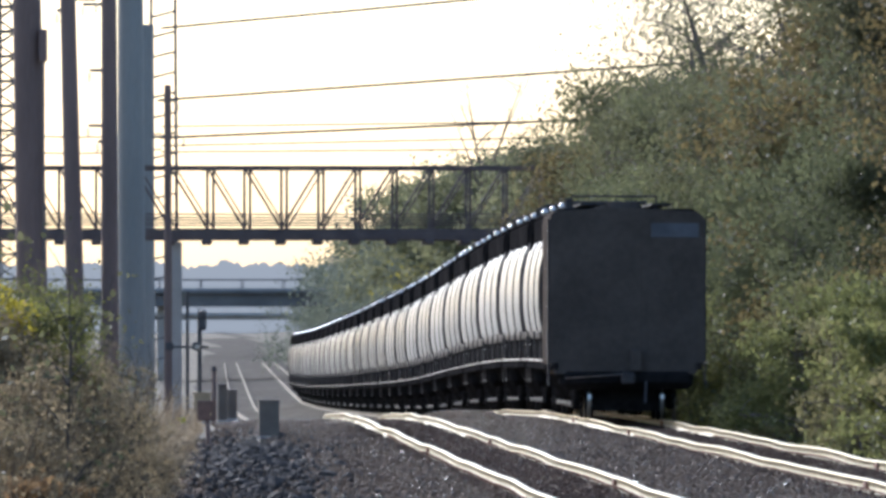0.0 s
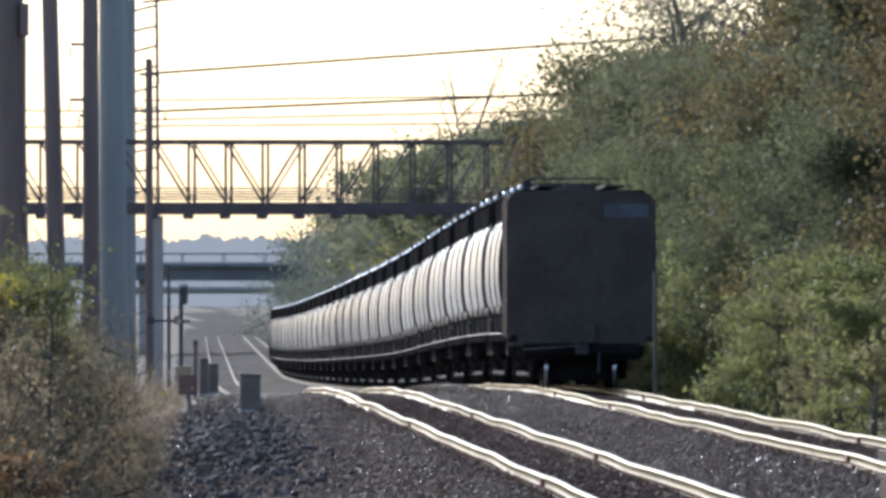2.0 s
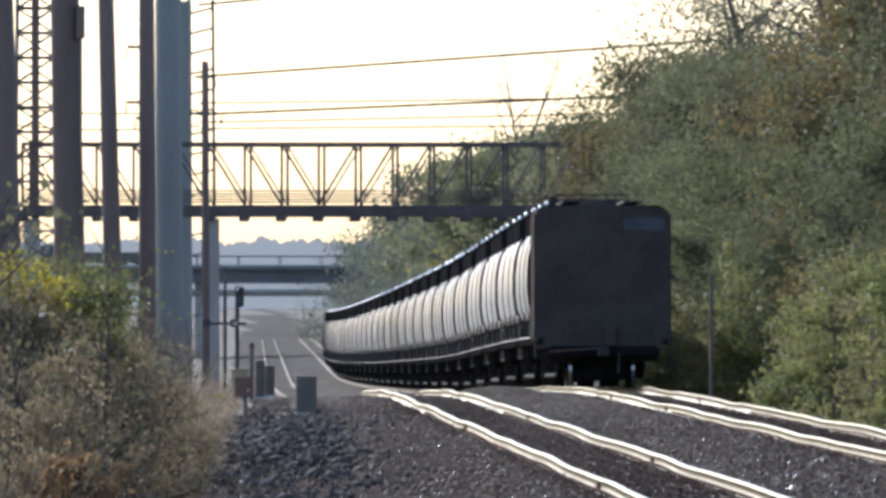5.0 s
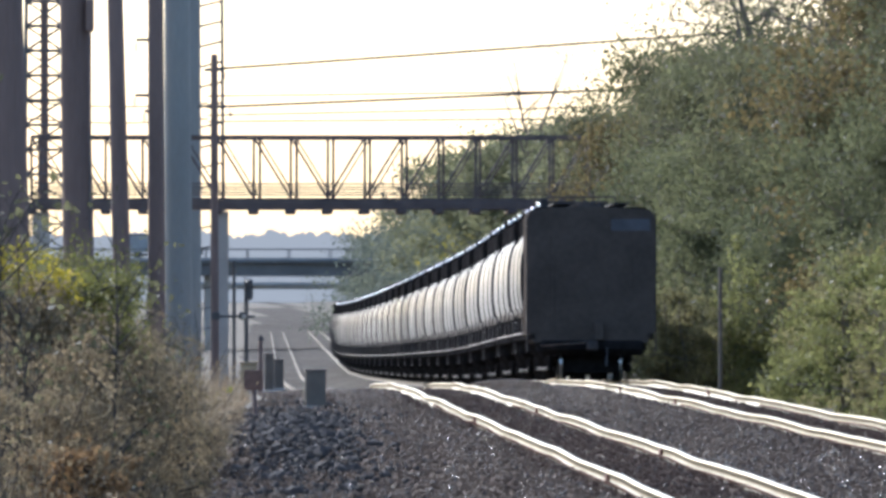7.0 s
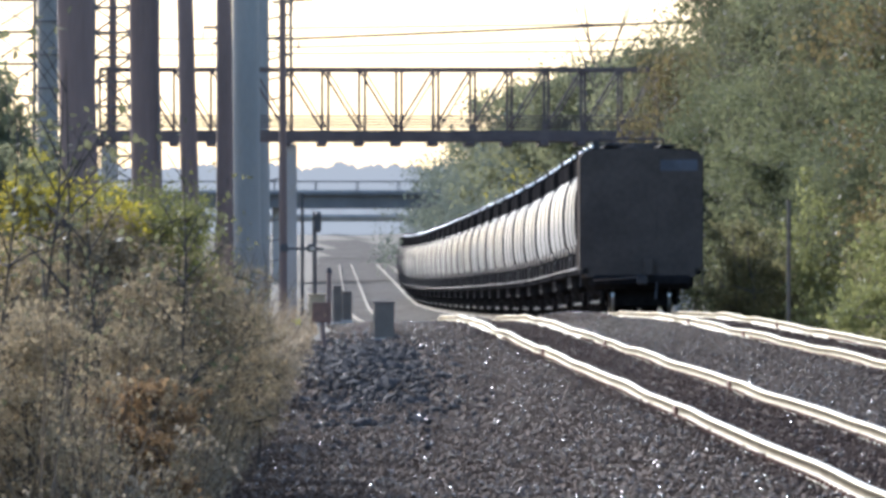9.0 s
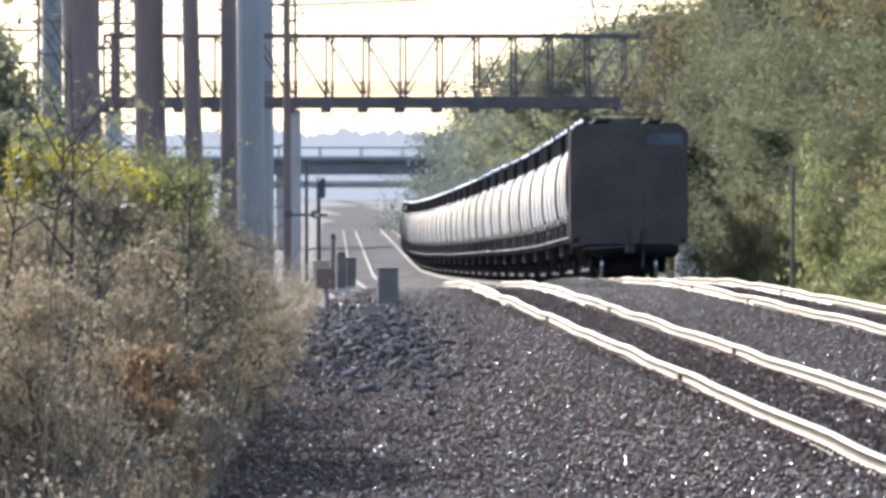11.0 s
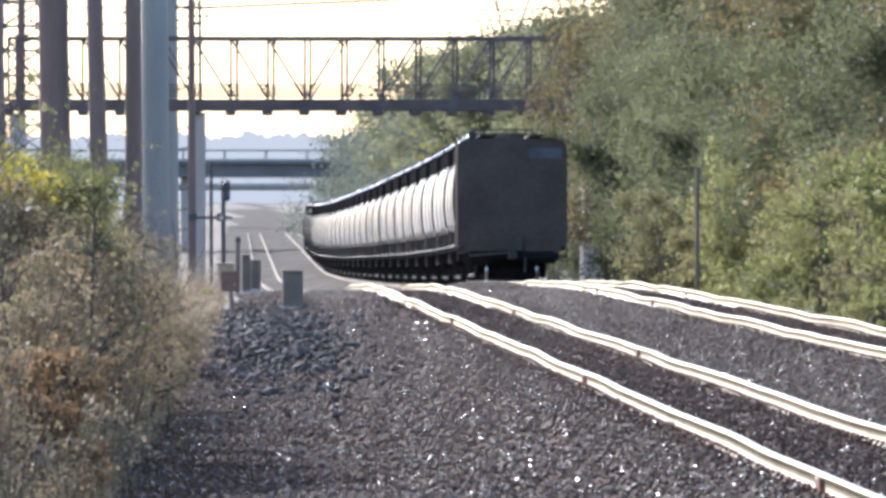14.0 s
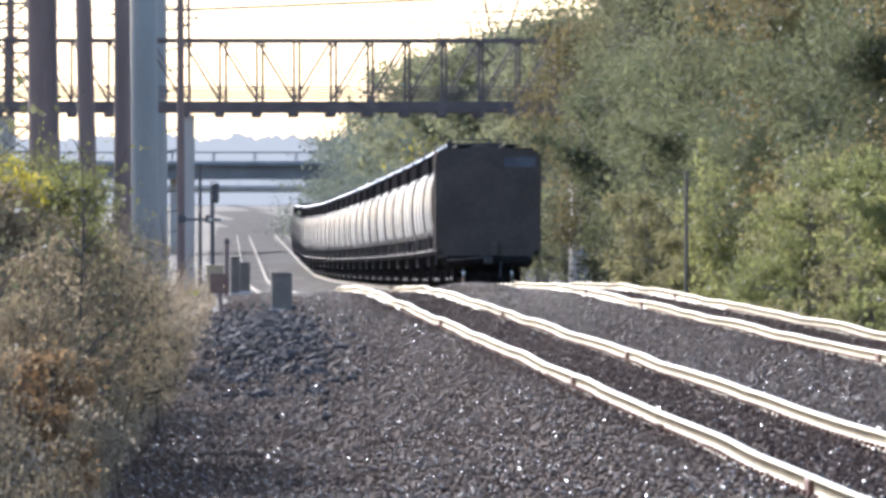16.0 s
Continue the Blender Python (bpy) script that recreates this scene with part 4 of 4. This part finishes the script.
    rust = plant("bush", "rusty orange withered bush in the grass", "bush", 46, 1.25, 0.3, 0.1, 2600, 0.05, M_RUSTLEAF, 24, 3, 0.03, 4, "bushes by the dry grass", bark=M_TWIG)
    stand(rust, -0.52, 72, 0, 1.0, True)
    stand(rust, -0.68, 62, 90, 1.25)
    stand(rust, -0.58, 63.5, 200, 1.1)
    stand(rust, -0.92, 64, 300, 0.9)
    stand(rust, -1.1, 78, 30, 0.9)
    # tall brown weeds between the bushes
    n = 3000
    y = 56 + 64 * rng.random(n)
    x = np.interp(y, [40, 83, 128], [-0.8, -0.1, 1.0]) + 0.15 * np.sin(y * 1.7) + 0.1 * np.sin(y * 4.1) - 4.5 * rng.random(n) ** 1.4
    h = rng.uniform(0.6, 2.4, n) * np.clip((np.interp(y, [40, 83, 128], [-0.8, -0.1, 1.0]) - x) / 0.7 + 0.3, 0.4, 1)
    p = np.stack([x, y, ground_z(x, y)], -1)
    to = np.stack([rng.normal(size=n) * 0.22 * h, rng.normal(size=n) * 0.22 * h, h], -1)
    w = np.stack([rng.uniform(0.004, 0.013, n), 0 * h, 0 * h], -1)
    v = np.stack([p - w, p + w, p + to + w * 0.4, p + to - w * 0.4], 1).reshape(-1, 3)
    tagged(part_np("weeds", v, np.arange(4 * n).reshape(-1, 4), M_STALK, kind="stuff", label="tall withered brown weeds on the verge"), category="weeds")
    pick = rng.integers(0, n, 9000)
    v, f = leaf_cloud(rng, p[pick] + to[pick] * rng.uniform(0.25, 1.0, (9000, 1)), rng.uniform(0.06, 0.26, 9000), 150000, 0.036)
    tagged(part_np("weed_leaves", v, f, M_WEED, kind="stuff", label="withered brown leaves of tall weeds"), category="weeds")
    # dry grass
    n = 26000
    y = 50 + 120 * rng.random(n) ** 1.3
    edge = np.interp(y, [40, 83, 128, 170], [-0.7, 0.1, 1.2, 2.0])
    x = edge - 7 * rng.random(n) ** 1.5
    tuft = rng.integers(0, 2600, n)
    at_tuft = rng.integers(0, n, 2600)
    loose = rng.random(n) < 0.25
    x = np.where(loose, x, x[at_tuft][tuft] + rng.normal(size=n) * 0.07)
    y = np.where(loose, y, y[at_tuft][tuft] + rng.normal(size=n) * 0.25)
    edge = np.interp(y, [40, 83, 128, 170], [-0.7, 0.1, 1.2, 2.0])
    h = rng.uniform(0.2, 0.62, 2600)[tuft] * (0.45 + 1.55 * rng.random(n) ** 1.6) * np.clip((edge - x) / 0.8 + 0.35, 0.25, 1)
    z = ground_z(x, y)
    a = rng.uniform(0, 2 * math.pi, n)
    h = np.where(y < 68, np.minimum(h, rng.uniform(0.4, 1.25, n)), h)
    lean = rng.uniform(0.05, 0.4, n) * h
    w = rng.uniform(0.004, 0.011, n)
    p = np.stack([x, y, z], -1)
    side = np.stack([np.cos(a), np.sin(a), 0 * a], -1) * w[:, None]
    b = rng.uniform(0, 2 * math.pi, n)
    to = np.stack([np.cos(b) * lean, np.sin(b) * lean, h], -1)
    half = to * [0.35, 0.35, 0.6]
    v = np.stack([p - side, p + side, p + half + side * 0.7, p + half - side * 0.7, p + to], 1).reshape(-1, 3)
    i = np.arange(n)[:, None] * 5
    f = np.concatenate([i + [[0, 1, 2]], i + [[0, 2, 3]], i + [[3, 2, 4]]], 0)
    tagged(part_np("dry_grass", v, f, M_STRAW, kind="stuff", label="tall dry brown grass and weeds on the verge"), category="grass")
    pick = rng.choice(n, 2600, replace=False)
    v, f = leaf_cloud(rng, (p + to)[pick], rng.uniform(0.06, 0.22, len(pick)), 32000, 0.042, 1.6)
    tagged(part_np("seed_heads", v, f, M_PLUME, kind="stuff", label="pale fluffy seed heads over the dry grass"), category="grass")


left_verge()


# ---- loose stone ----
def stones(name, label, material, x, y, size, lift, rng):
    """Angular stones lying on the ground: eight faces each."""
    n = len(x)
    octa = np.array([(1, 0, 0), (-1, 0, 0), (0, 1, 0), (0, -1, 0), (0, 0, 1), (0, 0, -1)], dtype=float)
    tri = np.array([(0, 2, 4), (2, 1, 4), (1, 3, 4), (3, 0, 4), (2, 0, 5), (1, 2, 5), (3, 1, 5), (0, 3, 5)])
    q = rng.normal(size=(n, 4))
    q /= np.linalg.norm(q, axis=1)[:, None]
    w, a, b, c = q.T
    rot = np.stack([np.stack([1 - 2 * (b * b + c * c), 2 * (a * b - c * w), 2 * (a * c + b * w)], -1),
                    np.stack([2 * (a * b + c * w), 1 - 2 * (a * a + c * c), 2 * (b * c - a * w)], -1),
                    np.stack([2 * (a * c - b * w), 2 * (b * c + a * w), 1 - 2 * (a * a + b * b)], -1)], 1)
    loc = octa[None] * rng.uniform(0.55, 1.25, (n, 6, 1)) * size[:, None, None]
    v = np.einsum("nij,nkj->nki", rot, loc)
    v += np.stack([x, y, ground_z(x, y) + 0.012 + lift * size], -1)[:, None]
    f = (np.arange(n)[:, None, None] * 6 + tri[None]).reshape(-1, 3)
    return tagged(part_np(name, v.reshape(-1, 3), f, material, kind="stuff", label=label), category="stones")


def ballast():
    rng = np.random.default_rng(3)
    n = 170000
    y = 50 + 160 * rng.random(n) ** 1.9
    left = np.interp(y, [40, 83, 128, 170], [-0.7, 0.0, 1.1, 2.2])
    x = left + (13.0 - left) * rng.random(n) + bend(y)
    keep = x / y < 0.10
    u = x - bend(y)
    rusty = np.minimum(np.abs(u - LEFT_TRACK), np.abs(u - RIGHT_TRACK)) + rng.normal(size=n) * 0.12 < 1.05
    grade = rng.uniform(0.014, 0.034, n)
    a, b = keep & ~rusty, keep & rusty
    stones("ballast", "dark grey crushed stone ballast with glinting faces", M_STONE, x[a], y[a], grade[a], 0.3, rng)
    stones("track_ballast", "rust-brown crushed stone between the rails", M_RUSTSTONE, x[b], y[b], grade[b] * 0.9, 0.3, rng)
    keep = a | (b & (rng.random(n) < 0.3))
    some = np.flatnonzero(keep)[::7]
    stones("glinting_ballast", "smooth ballast stones that catch the sun", M_GLINT, x[some] + 0.03, y[some] + 0.05, rng.uniform(0.015, 0.034, len(some)), 0.85, rng)
    n = 2600
    y = 128 + rng.normal(size=n) * 13
    x = 2.35 + (y - 128) * 0.012 + rng.normal(size=n) * 0.55
    stones("rubble", "dark bluish rubble round the rock heap", M_ROCK, x, y, 0.025 + 0.05 * rng.random(n) ** 2, 0.5, rng)
    heap = thing("rock_heap", Matrix.Translation((2.35, 128, float(ground_z(2.35, 128)))), "heap of dark bluish angular rocks on the verge", "rock heap")
    meshes = []
    for k in range(7):
        bm = bmesh.new()
        bmesh.ops.create_icosphere(bm, subdivisions=1, radius=1.0)
        for v in bm.verts:
            v.co *= rng.uniform(0.65, 1.2)
            v.co.z *= 0.6
        me = bpy.data.meshes.new("rock")
        bm.to_mesh(me)
        bm.free()
        me.materials.append(M_ROCK)
        meshes.append(me)
    for k in range(280):
        yy = 127 + rng.normal() * 10
        xx = 2.35 + (yy - 128) * 0.012 + rng.normal() * 0.5
        rock = new("rock", meshes[k % 7])
        rock.parent = heap
        size = 0.055 + 0.12 * rng.random() ** 2
        place = Vector((xx, yy, float(ground_z(xx, yy)) + 0.25 * size)) - heap.matrix_world.translation
        rock.matrix_basis = Matrix.Translation(place) @ pose(0, 0, 0, *rng.uniform(-25, 25, 2), rng.uniform(0, 360)) @ Matrix.Diagonal((size, size, size, 1))


ballast()


def rail_spikes():
    """Fastenings along both sides of each rail."""
    for ob, xs, ys, zs in RAILS:
        y = np.arange(52, 150, 0.5)
        x, z = np.interp(y, ys, xs), np.interp(y, ys, zs)
        vs, fs = [], []
        cube = np.array([(a, b, c) for a in (-1, 1) for b in (-1, 1) for c in (-1, 1)], dtype=float)
        quads = np.array([(0, 1, 3, 2), (4, 6, 7, 5), (0, 4, 5, 1), (2, 3, 7, 6), (0, 2, 6, 4), (1, 5, 7, 3)])
        for s in (-1, 1):
            c = np.stack([x + s * 0.065, y, z - 0.128], -1)
            vs.append((c[:, None] + cube[None] * [0.02, 0.035, 0.02]).reshape(-1, 3))
        v = np.concatenate(vs)
        f = (np.arange(len(v) // 8)[:, None, None] * 8 + quads[None]).reshape(-1, 4)
        tagged(part_np("rail_spike", v, f, M_SPIKE, ob, kind="stuff", label="row of rusty rail fastenings"))


rail_spikes()


def rail_joints():
    for k, at_y in ((0, (60, 92, 131)), (1, (106, 141)), (2, (104, 152, 172)), (3, (118, 165))):
        ob, xs, ys, zs = RAILS[k]
        for y in at_y:
            x, z = float(np.interp(y, ys, xs)), float(np.interp(y, ys, zs))
            bm = bmesh.new()
            for s in (-1, 1):
                box(bm, (x + s * 0.03 - 0.022, y - 0.2, z - 0.14), (x + s * 0.03 + 0.022, y + 0.2, z - 0.03), 0.005)
            part("joint_bar", bm, M_SPIKE, ob, "dark joint bar")


rail_joints()


# ---- what moves ----
def car_pose(y):
    a, b = y - 4.05, y + 4.05
    xa, xb = float(bend(a)) + RIGHT_TRACK, float(bend(b)) + RIGHT_TRACK
    za, zb = float(rail_z(a)), float(rail_z(b))
    return pose((xa + xb) / 2, y, (za + zb) / 2, math.degrees(math.atan2(zb - za, b - a)), 0, -math.degrees(math.atan2(xb - xa, b - a)))


def motions():
    for i, car in enumerate(CARS):
        walk(car, [(t, car_pose(end_at(t) + CAR / 2 + i * PITCH)) for t in (0.0, 2.0, 4.0, 6.0, 8.0, 10.0, 12.0, 14.0, 16.0)])
    for ob, y, x, at_t, speed in ((TRUCKS[0], 762.6, 12.4, 7.4, 19.2), (TRUCKS[1], 768.6, 13.3, 3.8, -19.9)):
        walk(ob, [(t, pose(x + speed * (t - at_t), y, ROAD_Z)) for t in (0.0, 2.0, 4.0, 6.0, 8.0, 10.0, 12.0, 14.0, 16.0)])


motions()
